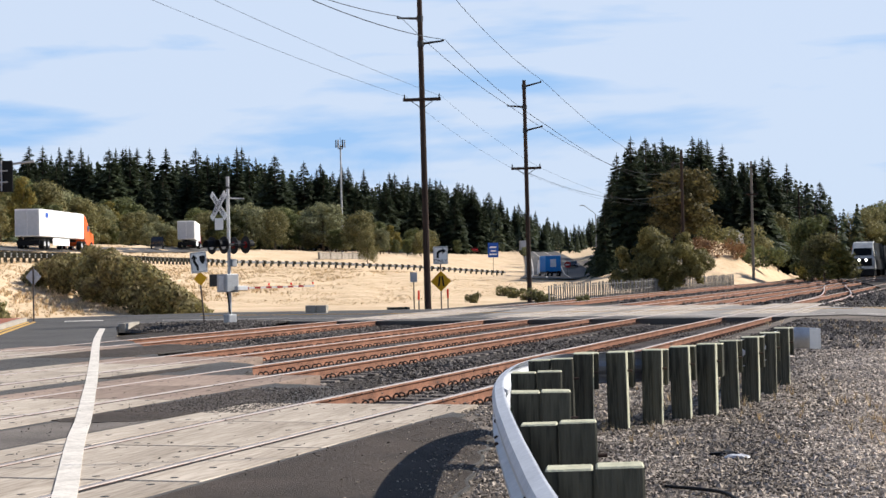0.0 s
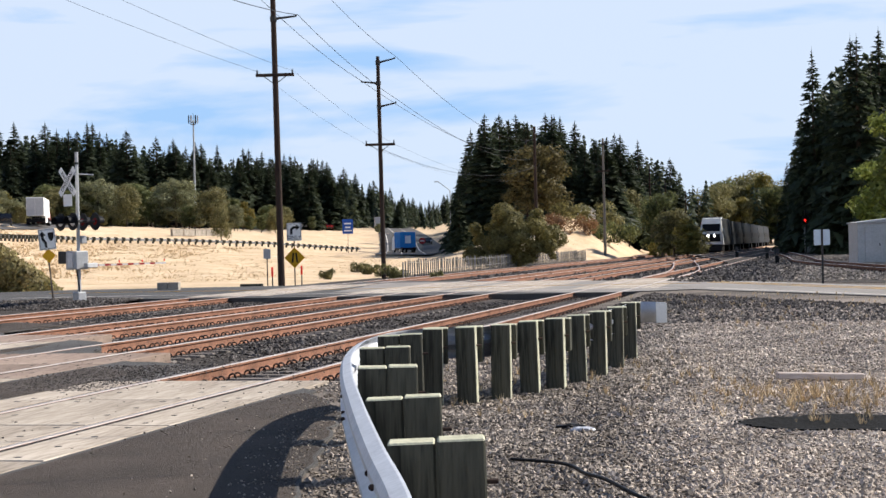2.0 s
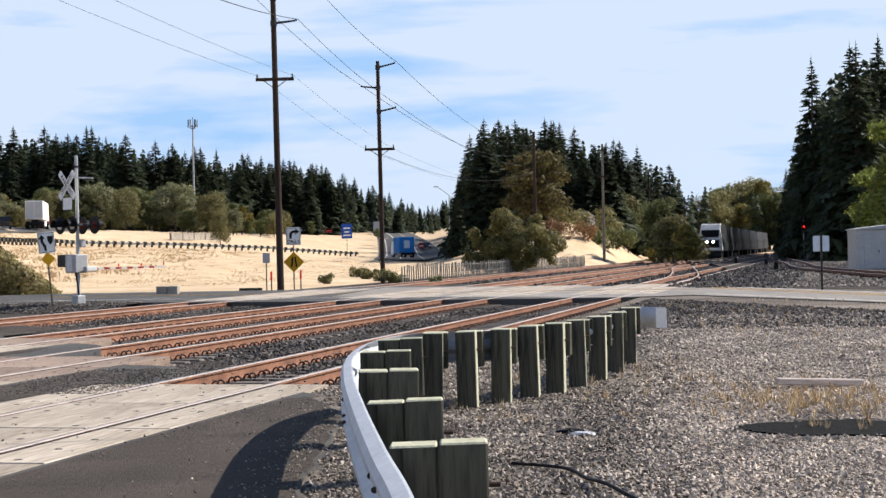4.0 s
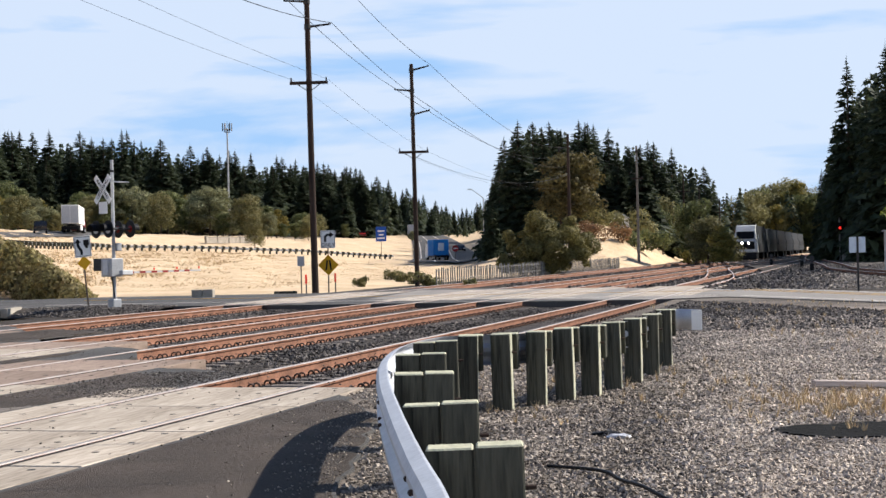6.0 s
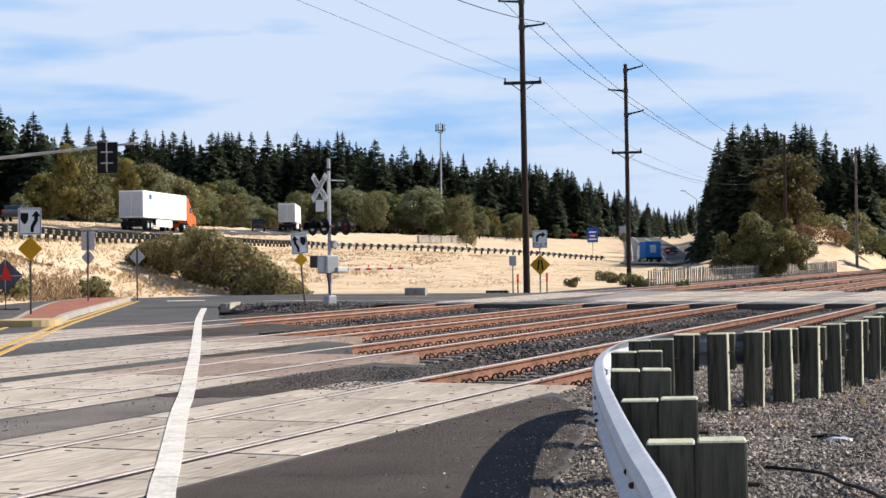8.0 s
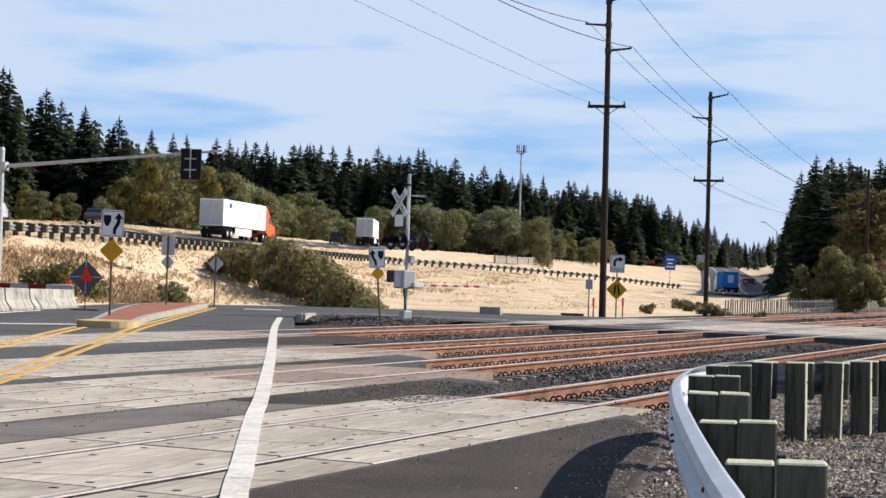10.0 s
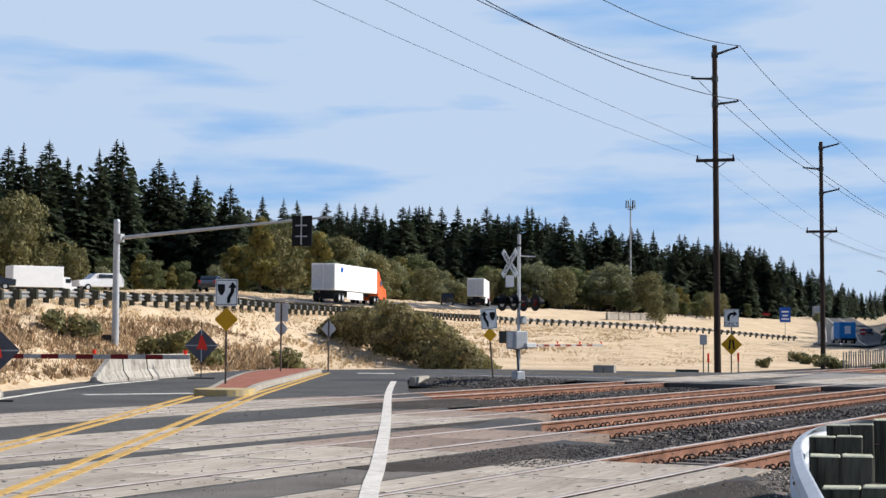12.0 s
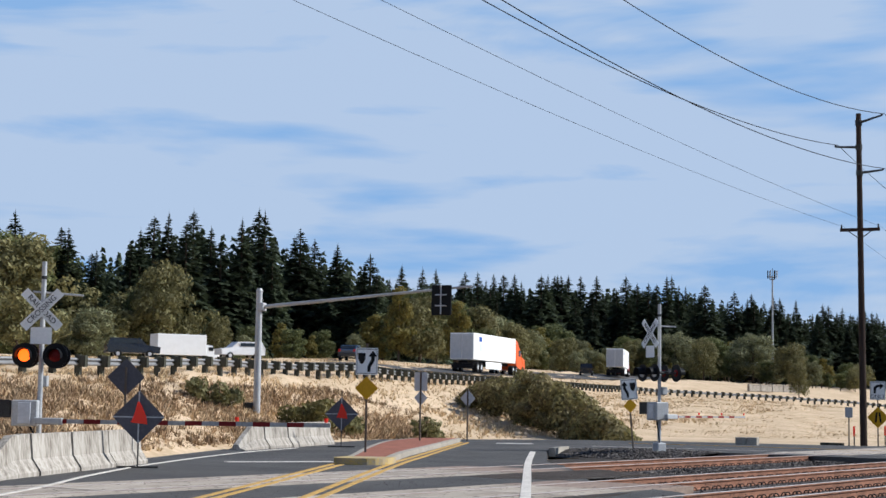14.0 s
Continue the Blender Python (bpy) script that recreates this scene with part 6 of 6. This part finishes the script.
        cs.append((math.cos(a) * rad, math.sin(a) * rad, z, rng.uniform(0.07, 0.17) * min(w, h)))
    vs, fs = leaves_on(cs, n, size, rng)
    return mesh_from(name, vs.tolist(), fs.tolist(), mat)


FIRS = [(conifer_mesh("crown", 10 + i, r=(3.2, 3.9, 2.7, 3.5, 3.0)[i]), trunk_mesh("trunk", 19.0, 0.3, 30 + i)) for i in range(5)]
BROAD = []
for i, (hh, ww, mat) in enumerate([(10, 9, "leaf"), (10, 10, "leaf_olive"), (10, 6, "leaf_yellow"), (10, 11, "leaf_olive"), (10, 8, "leaf"), (10, 9, "leaf_grey"), (10, 9, "leaf_brown"), (10, 8, "leaf_bright")]):
    BROAD.append((crown_mesh("crown", 50 + i, hh, ww, 62, 7000, 0.22, M[mat]), trunk_mesh("trunk", 8.0, 0.22, 60 + i, 8, 3.0)))


def plant(kinds, i, name, x, y, h, ref, label, group, z=None, wide=1.0):
    crown, trunk = kinds[i % len(kinds)]
    z = height(x, y) if z is None else z
    s = h / ref
    e = thing(name, Matrix.LocRotScale((x, y, z), Euler((0, 0, (x * 7.3 + y * 3.1) % 6.28)), (s * wide, s * wide, s)), label, "tree", group)
    part("trunk", trunk, None, e)
    part("crown", crown, None, e)
    return e


# skyline of the firs and of the leafy trees before them: bearing, degrees above the horizon
SKY_FIR = [(-22, 6.5), (-17, 6.8), (-14.3, 6.3), (-13.0, 5.6), (-12.2, 3.2), (-11.9, 1.9), (-9, 2.2), (-7.4, 3.2), (-5.9, 3.7), (-4.2, 4.2), (-2.6, 4.6), (-1.5, 4.1), (-0.9, 2.2), (-0.2, 1.5), (0.5, 1.6), (1.6, 2.1), (3.6, 2.9), (6.2, 3.3), (9, 3.7), (11.3, 4.2), (15.9, 4.2), (18.8, 4.3), (21, 4.5), (22.2, 5.1), (23.1, 5.6), (24.5, 5.6), (25.4, 6.2), (27, 6.2), (29, 5.9), (31, 5.2), (33, 5.7), (36, 6.6), (45, 6.0)]
SKY_LEAF = [(-13, 2.2), (-9.5, 2.0), (-6, 1.9), (-2, 1.6), (-0.4, 0.6), (1.2, 0.7), (3.5, 1.2), (6, 1.5), (7.5, 2.2), (9.5, 2.1), (11.5, 2.4), (13, 2.1), (15.2, 2.7), (17, 2.9), (18.8, 3.2), (20.4, 3.9), (21.5, 3.2), (23, 2.4), (26, 2.6), (28.2, 4.0), (30, 3.2), (31.5, 4.6), (34, 5.4), (40, 5.0)]


def skyline(table, az):
    t = np.array(table)
    return float(np.interp(az, t[:, 0], t[:, 1]))


def forest():
    rng = np.random.default_rng(3)
    rows = [(20.5, 42, 225, 290, 66), (3.0, 21, 400, 470, 116), (-0.6, 5.5, 480, 640, 36), (-8.6, -1.0, 205, 250, 42), (-12.2, -6.5, 260, 340, 22), (-21, -14.0, 160, 205, 22)]
    for a0, a1, d0, d1, n in rows:
        for k in range(n):
            az = a0 + (a1 - a0) * (k + rng.uniform(0.0, 1.0)) / n
            d = rng.uniform(d0, d1)
            x, y = at(az, d)
            z = height(x, y)
            if -27 < TN.x * x + TN.y * y < -2:
                continue
            up = skyline(SKY_FIR, az) * rng.choice([1.06, 1.0, 0.95, 0.88, 0.76])
            h = EYE + d * math.tan(radians(up)) - z
            if h > 5:
                plant(FIRS, int(rng.integers(5)), "fir_tree", x, y, h, 20.0, "tall dark green conifer in a dense stand", "conifers", z, rng.uniform(1.2, 1.9) * (0.75 if az < -12.4 else 1.0))
    rows = [(17.5, 42, 208, 236, 62), (5, 18, 330, 385, 84), (0.4, 5, 390, 460, 24), (-8.6, -4.5, 215, 250, 26), (-13.2, -9.5, 400, 470, 26)]
    for a0, a1, d0, d1, n in rows:
        for k in range(n):
            az = a0 + (a1 - a0) * (k + rng.uniform(0.0, 1.0)) / n
            d = rng.uniform(d0, d1)
            x, y = at(az, d)
            z = height(x, y)
            if -27 < TN.x * x + TN.y * y < -2 and d < 395:
                continue
            h = EYE + d * math.tan(radians(skyline(SKY_LEAF, az) * rng.uniform(0.6, 1.12))) - z
            i = int(rng.choice([0, 1, 2, 3, 4, 5], p=[0.24, 0.24, 0.1, 0.18, 0.14, 0.10]))
            if h > 2.5:
                plant(BROAD, i, "broadleaf_tree", x, y, h, 10.0, ("green", "olive green", "yellowing", "olive brown", "dull green", "silvery green")[i] + " leafy tree at the edge of the woods", "broadleaf trees", z, rng.uniform(0.8, 1.25))
    # single trees that stand out: bearing, distance, degrees above the horizon, kind, width
    for az, d, up, i, wide in ((7.1, 262, 1.6, 3, 0.7), (20.6, 205, 4.1, 2, 0.75), (18.6, 205, 3.6, 2, 0.8), (-15.1, 122, 2.6, 7, 1.1), (-16.0, 112, 4.4, 7, 1.0), (33.4, 168, 5.4, 1, 1.0), (28.6, 222, 4.6, 3, 0.8), (8.6, 340, 2.6, 5, 1.25), (11.2, 338, 2.6, 5, 1.3), (-3.6, 199, 3.5, 6, 1.2), (-8.75, 172, 0.85, 2, 1.3), (-7.9, 180, 1.7, 0, 1.0), (-8.3, 176, 1.1, 1, 1.2)):
        x, y = at(az, d)
        z = height(x, y)
        plant(BROAD, i, "broadleaf_tree", x, y, EYE + d * math.tan(radians(up)) - z, 10.0, "tall leafy tree turning olive and yellow", "broadleaf trees", z, wide)


    for az, d, up, i, wide in ((-13.0, 182, 6.3, 0, 1.0), (-12.6, 190, 4.2, 3, 1.0), (-12.1, 200, 2.6, 2, 1.1), (-14.25, 170, 6.7, 1, 1.0), (-13.6, 176, 5.2, 4, 1.0)):
        x, y = at(az, d)
        plant(FIRS, i, "fir_tree", x, y, EYE + d * math.tan(radians(up)), 20.0, "tall dark green conifer beside the tracks", "conifers", 0.0, wide)


forest()


def bush(name, lobes, n, size, mat, label, seed):
    rng = np.random.default_rng(seed)
    vs, fs = leaves_on(lobes, n, size, rng, 0.85)
    base = Vector((lobes[0][0], lobes[0][1], 0))
    e = thing(name, pose(base.x, base.y, height(base.x, base.y)), label, "shrub", "shrubs")
    off = np.array([base.x, base.y, height(base.x, base.y)])
    part("crown", mesh_from("crown", (vs - off).tolist(), fs.tolist(), M[mat]), None, e)
    bm = bmesh.new()
    for k in range(7):
        x, y, z, r = lobes[(k * 5) % len(lobes)]
        tube(bm, (x * 0.3 + base.x * 0.7 - base.x, y * 0.3 + base.y * 0.7 - base.y, -0.3), (x - base.x, y - base.y, z - off[2] + r * 0.3), 0.06, 0.015, 5)
    part("trunk", bm, M["bark"], e)
    return e


def bushes():
    rng = np.random.default_rng(12)
    lobes = []
    for k in range(230):
        az = 18.3 - 5.7 * rng.uniform(0, 1) ** 0.9
        d = float(np.interp(az, [12.6, 14.5, 18.3], [79, 86, 107])) + rng.uniform(-3.5, 5.0)
        x, y = at(az, d)
        z = height(x, y)
        crest = float(np.interp(az, [12.6, 13.6, 14.5, 15.4, 16.3, 17.3, 18.3], [-0.95, -0.1, 0.62, 1.08, 1.34, 1.05, 0.6]))
        top = max(z + 0.35, EYE + d * math.tan(radians(crest)))
        r = rng.uniform(0.4, 0.85) * min(1.0, 0.45 + 0.3 * (top - z))
        lobes.append((x, y, z + (top - z - r) * rng.uniform(0.0, 1.0) ** 0.7, r))
    bush("bramble_thicket", lobes, 70000, 0.115, "bramble", "wide dark green bramble thicket on the grassy bank", 1)
    lobes = []
    for k in range(80):
        a, rr = rng.uniform(0, 6.28), rng.uniform(0, 1) ** 0.6 * 3.4
        z = rng.uniform(0.5, 4.6 - 0.22 * rr * rr)
        lobes.append((6.1 + math.cos(a) * rr, 121 + math.sin(a) * rr * 0.8, max(0.3, z), rng.uniform(0.3, 0.8)))
    bush("willow_shrub", lobes, 44000, 0.095, "leaf_lime", "large rounded yellow-green willow shrub behind the fence", 2)
    for x, y, r, n, mat in ((-31.5, 62.0, 0.8, 1300, "leaf_olive"), (-28.2, 64.5, 0.95, 1700, "leaf_lime"), (-27.0, 66.5, 0.7, 1000, "leaf_olive"), (-24.8, 70.0, 0.7, 600, "leaf_olive"), (-1.9, 92.0, 0.65, 600, "leaf_olive"), (-6.0, 98.0, 0.4, 300, "leaf_olive"), (-4.9, 118.0, 0.55, 400, "leaf_olive"), (-3.9, 112.0, 0.5, 350, "leaf_olive"), (-3.1, 105.0, 0.5, 350, "leaf_olive"), (0.2, 90.0, 0.4, 400, "leaf_olive"), (26.0, 188.0, 1.8, 1200, "leaf_yellow"), (30.0, 196.0, 2.2, 1400, "leaf_olive"), (20.6, 190.0, 2.0, 1500, "leaf"), (19.4, 196.0, 2.4, 1500, "leaf_olive"), (15.2, 184.0, 1.5, 1100, "dry_leaf"), (12.8, 186.0, 1.4, 1000, "dry_leaf"), (17.2, 187.0, 1.2, 800, "dry_leaf"), (15.6, 193.0, 1.5, 1000, "leaf_lime")):
        z = height(x, y)
        lob = [(x + rng.uniform(-1, 1) * r, y + rng.uniform(-1, 1) * r, z + rng.uniform(0.2, 1.1) * r, r * rng.uniform(0.35, 0.6)) for k in range(9)]
        bush("shrub", lob, n, 0.11 * max(1, r * 0.8), mat, "scrubby roadside shrub in dry grass", int(abs(x * 10)))


bushes()


# ---- woods, grass and stones, which nobody could count ----
def scatter(name, base_v, base_f, pos, scale, mat, label, category, seed, jitter=0.0, stretch=None):
    """Many small copies of one form in a single mesh."""
    rng = np.random.default_rng(seed)
    n, k = len(pos), len(base_v)
    a = rng.uniform(0, 2 * math.pi, n)
    c, s = np.cos(a)[:, None], np.sin(a)[:, None]
    b = np.array(base_v, float)[None] * np.asarray(scale)[:, None, None] * np.ones((n, 1, 1))
    if stretch is not None:
        b = b * stretch[:, None, :]
    if jitter:
        b = b + rng.standard_normal(b.shape) * (jitter * np.asarray(scale))[:, None, None]
    v = np.stack([b[:, :, 0] * c - b[:, :, 1] * s, b[:, :, 0] * s + b[:, :, 1] * c, b[:, :, 2]], -1) + np.asarray(pos)[:, None, :]
    f = (np.array(base_f)[None] + (np.arange(n) * k)[:, None, None]).reshape(-1, len(base_f[0]))
    ob = part(name, mesh_from(name, v.reshape(-1, 3).tolist(), f.tolist(), M[mat]))
    return tagged(ob, label, category, kind="stuff")


def far_woods():
    rng = np.random.default_rng(21)
    pos, sc = [], []
    for a0, a1, d0, d1, n in ((-22, -12.8, 205, 330, 180), (-12.6, -1.0, 260, 420, 240), (-0.8, 20, 470, 700, 640), (19, 44, 280, 380, 360)):
        for k in range(n):
            az, d = rng.uniform(a0, a1), rng.uniform(d0, d1)
            x, y = at(az, d)
            z = height(x, y)
            if -27 < TN.x * x + TN.y * y < -2 and d < 395:
                continue
            h = EYE + d * math.tan(radians(skyline(SKY_FIR, az) * rng.uniform(0.74, 0.97))) - z
            if h > 5:
                pos.append((x, y, z)), sc.append(h)
    bv, bf = [], []
    r2 = np.random.default_rng(2)
    for k in range(110):
        f = r2.uniform(0, 1) ** 0.8
        a = r2.uniform(0, 6.28)
        R = 0.19 * (1 - f) ** 0.8 * r2.uniform(0.5, 1.0)
        c = np.array([math.cos(a) * R, math.sin(a) * R, 0.03 + 0.95 * f])
        t1 = np.array([math.cos(a), math.sin(a), -0.7]) * 0.065 * (1.15 - 0.8 * f)
        t2 = np.array([-math.sin(a), math.cos(a), r2.uniform(-0.4, 0.4)]) * 0.05 * (1.15 - 0.8 * f)
        i = len(bv)
        bv += [c - t1, c - t2, c + t1, c + t2]
        bf.append((i, i + 1, i + 2, i + 3))
    scatter("far_woods", bv, bf, np.array(pos), np.array(sc), "fir", "dense dark conifer woods on the far slopes", "woods", 22)


far_woods()


def grass_tufts():
    rng = np.random.default_rng(31)
    n = 70000
    az = rng.uniform(-6.6, 41, n)
    d = 34 + 200 * rng.uniform(0, 1, n) ** 1.5
    x, y = -np.sin(np.radians(az)) * d, np.cos(np.radians(az)) * d
    z = land(x, y)
    u, v = x * TD.x + y * TD.y, x * TN.x + y * TN.y
    keep = (z > -0.12) & (v < -26.5) & ~((y < 76) & (x > -24.2 - np.maximum(0, (y - 57) * 0.2)) & (x < 10) & (d < 74))
    x, y, z, d = x[keep], y[keep], z[keep], d[keep]
    bv, bf = [], []
    for k in range(6):
        a = k * 1.05 + 0.3
        lean = 0.35 + 0.12 * (k % 3)
        dx, dy = math.cos(a), math.sin(a)
        i = len(bv)
        bv += [(-dy * 0.10, dx * 0.10, 0), (dy * 0.10, -dx * 0.10, 0), (dx * lean, dy * lean, 0.75 + 0.1 * (k % 2))]
        bf.append((i, i + 1, i + 2))
    clump = 0.5 + 0.5 * np.sin(x * 0.35 + 2 * np.sin(y * 0.21)) * np.sin(y * 0.27 + x * 0.1)
    sc = (0.22 + 0.35 * clump * rng.uniform(0.4, 1, len(x))) * np.where(x < -22, 0.62, 0.28)
    scatter("dry_grass", bv, bf, np.stack([x, y, z - 0.02], 1), sc, "straw", "dry straw grass tufts on the freeway bank", "grass", 32, 0.06)
    n = 60000
    az = rng.uniform(19.6, 42, n)
    d = 40 + 50 * rng.uniform(0, 1, n) ** 1.2
    x, y = -np.sin(np.radians(az)) * d, np.cos(np.radians(az)) * d
    z = land(x, y)
    clump = np.sin(x * 0.5 + 1.7 * np.sin(y * 0.33)) * np.sin(y * 0.41 + x * 0.2)
    keep = (z > -0.05) & (x < -24.6 - np.maximum(0, (y - 57) * 0.05)) & (z < 2.2) & (clump + rng.normal(0, 0.5, n) > -0.75)
    x, y, z = x[keep], y[keep], z[keep]
    scatter("brown_weeds", bv, bf, np.stack([x, y, z - 0.03], 1), rng.uniform(0.10, 0.26, len(x)) * rng.choice([0.8, 1.0, 1.6], len(x)), "weed_brown", "tangled brown weeds and brush on the bank", "weeds", 33, 0.08)


grass_tufts()


def weeds():
    rng = np.random.default_rng(41)
    x = np.concatenate([rng.normal(4.1, 0.7, 420), rng.uniform(-0.4, 3.5, 160), rng.uniform(5, 12, 300)])
    y = np.concatenate([rng.normal(16.2, 1.3, 420), rng.uniform(15, 24, 160), rng.uniform(24, 48, 300)])
    bv, bf = [], []
    for k in range(7):
        a = k * 0.9
        dx, dy = math.cos(a), math.sin(a)
        lean = 0.25 + 0.2 * (k % 3)
        i = len(bv)
        bv += [(-dy * 0.03, dx * 0.03, 0), (dy * 0.03, -dx * 0.03, 0), (dx * lean, dy * lean, 1.0)]
        bf.append((i, i + 1, i + 2))
    scatter("dry_weeds", bv, bf, np.stack([x, y, np.full(len(x), -0.02)], 1), rng.uniform(0.04, 0.13, len(x)), "straw", "dry brown weeds growing through the gravel", "weeds", 42, 0.05)


weeds()

STONE_V = [(1, 0, 0.1), (-0.9, 0.15, 0), (0.1, 0.8, 0.05), (0, -0.85, 0), (0.1, 0.05, 0.65), (0, 0, -0.6)]
STONE_F = [(0, 2, 4), (2, 1, 4), (1, 3, 4), (3, 0, 4), (2, 0, 5), (1, 2, 5), (3, 1, 5), (0, 3, 5)]


def stones():
    rng = np.random.default_rng(51)
    # lot: thick near the guardrail, thinner further off
    d = 4.5 + 34 * rng.uniform(0, 1, 140000) ** 1.3
    az = rng.uniform(-16.5, 7, len(d))
    x, y = -np.sin(np.radians(az)) * d, np.cos(np.radians(az)) * d
    edge = np.interp(y, [0, 9, 13, 16.2, 18.9, 22.5, 52], [-0.3, -0.75, -0.9, -0.85, -1.3, -0.3, 6.6])
    keep = (x > edge + rng.normal(0.12, 0.12, len(x))) & (((x - 3.45) / 0.8) ** 2 + ((y - 14.1) / 0.62) ** 2 > 1)
    x, y = x[keep], y[keep]
    sc = rng.uniform(0.0065, 0.016, len(x)) * (1 + y / 40) * rng.choice([1.0, 1.0, 1.0, 1.6], len(x))
    pale = np.degrees(np.arctan2(x, y)) + rng.normal(0, 1.1, len(x)) > 8.2
    px, py = x[pale], y[pale]
    scatter("dusty_stones", STONE_V, STONE_F, np.stack([px, py, np.full(len(px), -0.014)], 1), sc[pale], "stone_pale", "pale dusty crushed stones of the gravel lot", "gravel", 59, 0.22)
    x, y, sc = x[~pale], y[~pale], sc[~pale]
    scatter("gravel_stones", STONE_V, STONE_F, np.stack([x, y, np.full(len(x), -0.018)], 1), sc, "stone", "loose grey crushed stones of the gravel lot", "gravel", 52, 0.22)
    d = rng.uniform(32, 56, 22000)
    az = rng.uniform(-16.5, 0, len(d))
    x, y = -np.sin(np.radians(az)) * d, np.cos(np.radians(az)) * d
    keep = (x > np.interp(y, [22.5, 52], [0.2, 7.0])) & (x * 0.957 + y * 0.29 < 21.2)
    x, y = x[keep], y[keep]
    scatter("lot_stones", STONE_V, STONE_F, np.stack([x, y, np.full(len(x), -0.014)], 1), rng.uniform(0.025, 0.06, len(x)), "dark_stone", "dark crushed stones at the far side of the lot", "gravel", 57, 0.22)
    n = 60000
    u = 17 + 41 * rng.uniform(0, 1, n) ** 1.3
    v = rng.uniform(-23.5, -4.2, n)
    start = np.interp(-v, [4, 6, 9, 10, 14, 16, 24], [14, 18.6, 20.5, 24.2, 27, 32, 42])
    keep = (u > start + rng.normal(0, 0.25, n)) & (u < 54.8)
    for c in TRACKS:
        for s in (-0.752, 0.752):
            keep &= np.abs(v - c - s) > 0.11
    u, v = u[keep], v[keep]
    x, y = TD.x * u + TN.x * v, TD.y * u + TN.y * v
    mound = 0.03 + 0.05 * np.sin(u * 0.7) * np.sin(v * 1.1)
    sc = rng.uniform(0.022, 0.05, len(x))
    scatter("ballast_stones", STONE_V, STONE_F, np.stack([x, y, -0.20 + mound * 0.6], 1), sc, "dark_stone", "dark angular ballast stones between the rails", "ballast", 53, 0.22)
    xc, yc = rng.uniform(-15.0, -9.8, 5000), rng.uniform(52.4, 59.6, 5000)
    ok = (yc > 54.6 - (xc + 15.0) * 0.533 + 0.2) & (yc < 57.4 + (xc + 15.0) * 1.0) & (yc < 57.1 - (xc + 9.9) * 1.03)
    xc, yc = xc[ok], yc[ok]
    zc = np.clip(-0.2 + (yc - 54.6 + (xc + 15.0) * 0.533) * 0.09, -0.2, 0.012)
    scatter("corner_stones", STONE_V, STONE_F, np.stack([xc, yc, zc], 1), rng.uniform(0.02, 0.06, len(xc)), "dark_stone", "dark crushed stones round the crossing signal", "ballast", 58, 0.25)
    n = 5000
    u, v = rng.uniform(14, 22, n), rng.uniform(-9.6, -8.2, n) + rng.normal(0, 0.2, n)
    u2, v2 = rng.uniform(12, 34, 2500), rng.uniform(-22, -5.5, 2500)
    u, v = np.concatenate([u * 0.5 + 10.5, u2]), np.concatenate([v, v2])
    x, y = TD.x * u + TN.x * v, TD.y * u + TN.y * v
    u3, v3 = rng.uniform(62, 150, 16000), rng.uniform(-3, 8, 16000)
    x3, y3 = TD.x * u3 + TN.x * v3, TD.y * u3 + TN.y * v3
    ok = (x3 * 0.957 + y3 * 0.29 > 27.6)
    scatter("yard_stones", STONE_V, STONE_F, np.stack([x3[ok], y3[ok], np.full(ok.sum(), -0.01)], 1), rng.uniform(0.03, 0.09, ok.sum()), "stone", "grey ballast stones round the siding tracks", "ballast", 55, 0.25)
    n = 34000
    u, v = 60 + 170 * rng.uniform(0, 1, n) ** 1.7, rng.uniform(-25, -1.5, n)
    keep = np.ones(n, bool)
    for c in TRACKS:
        for s in (-0.752, 0.752):
            keep &= np.abs(v - c - s) > 0.16
    xx, yy = TD.x * u + TN.x * v, TD.y * u + TN.y * v
    keep &= (u > 62.5) & (xx * 0.957 + yy * 0.29 > 27.6)
    scatter("far_ballast_stones", STONE_V, STONE_F, np.stack([xx[keep], yy[keep], np.where(v[keep] > -6.4, -0.01, -0.17)], 1), rng.uniform(0.04, 0.13, keep.sum()), "dark_stone", "dark ballast stones beyond the crossing road", "ballast", 56, 0.25)
    ya = rng.uniform(7.5, 17.5, 900)
    xa = np.interp(ya, [7.5, 9, 13, 16, 17.5], [-0.55, -0.75, -0.9, -0.85, -1.1]) - rng.exponential(0.25, len(ya))
    scatter("apron_grit", STONE_V, STONE_F, np.stack([xa, ya, np.full(len(xa), 0.008)], 1), rng.uniform(0.005, 0.014, len(xa)), "stone", "loose grit spilled over the asphalt apron", "gravel", 60, 0.2)
    scatter("loose_stones", STONE_V, STONE_F, np.stack([x, y, np.full(len(x), 0.006)], 1), rng.uniform(0.006, 0.018, len(x)), "dark_stone", "loose grit on the asphalt near the tracks", "gravel", 54, 0.2)


stones()
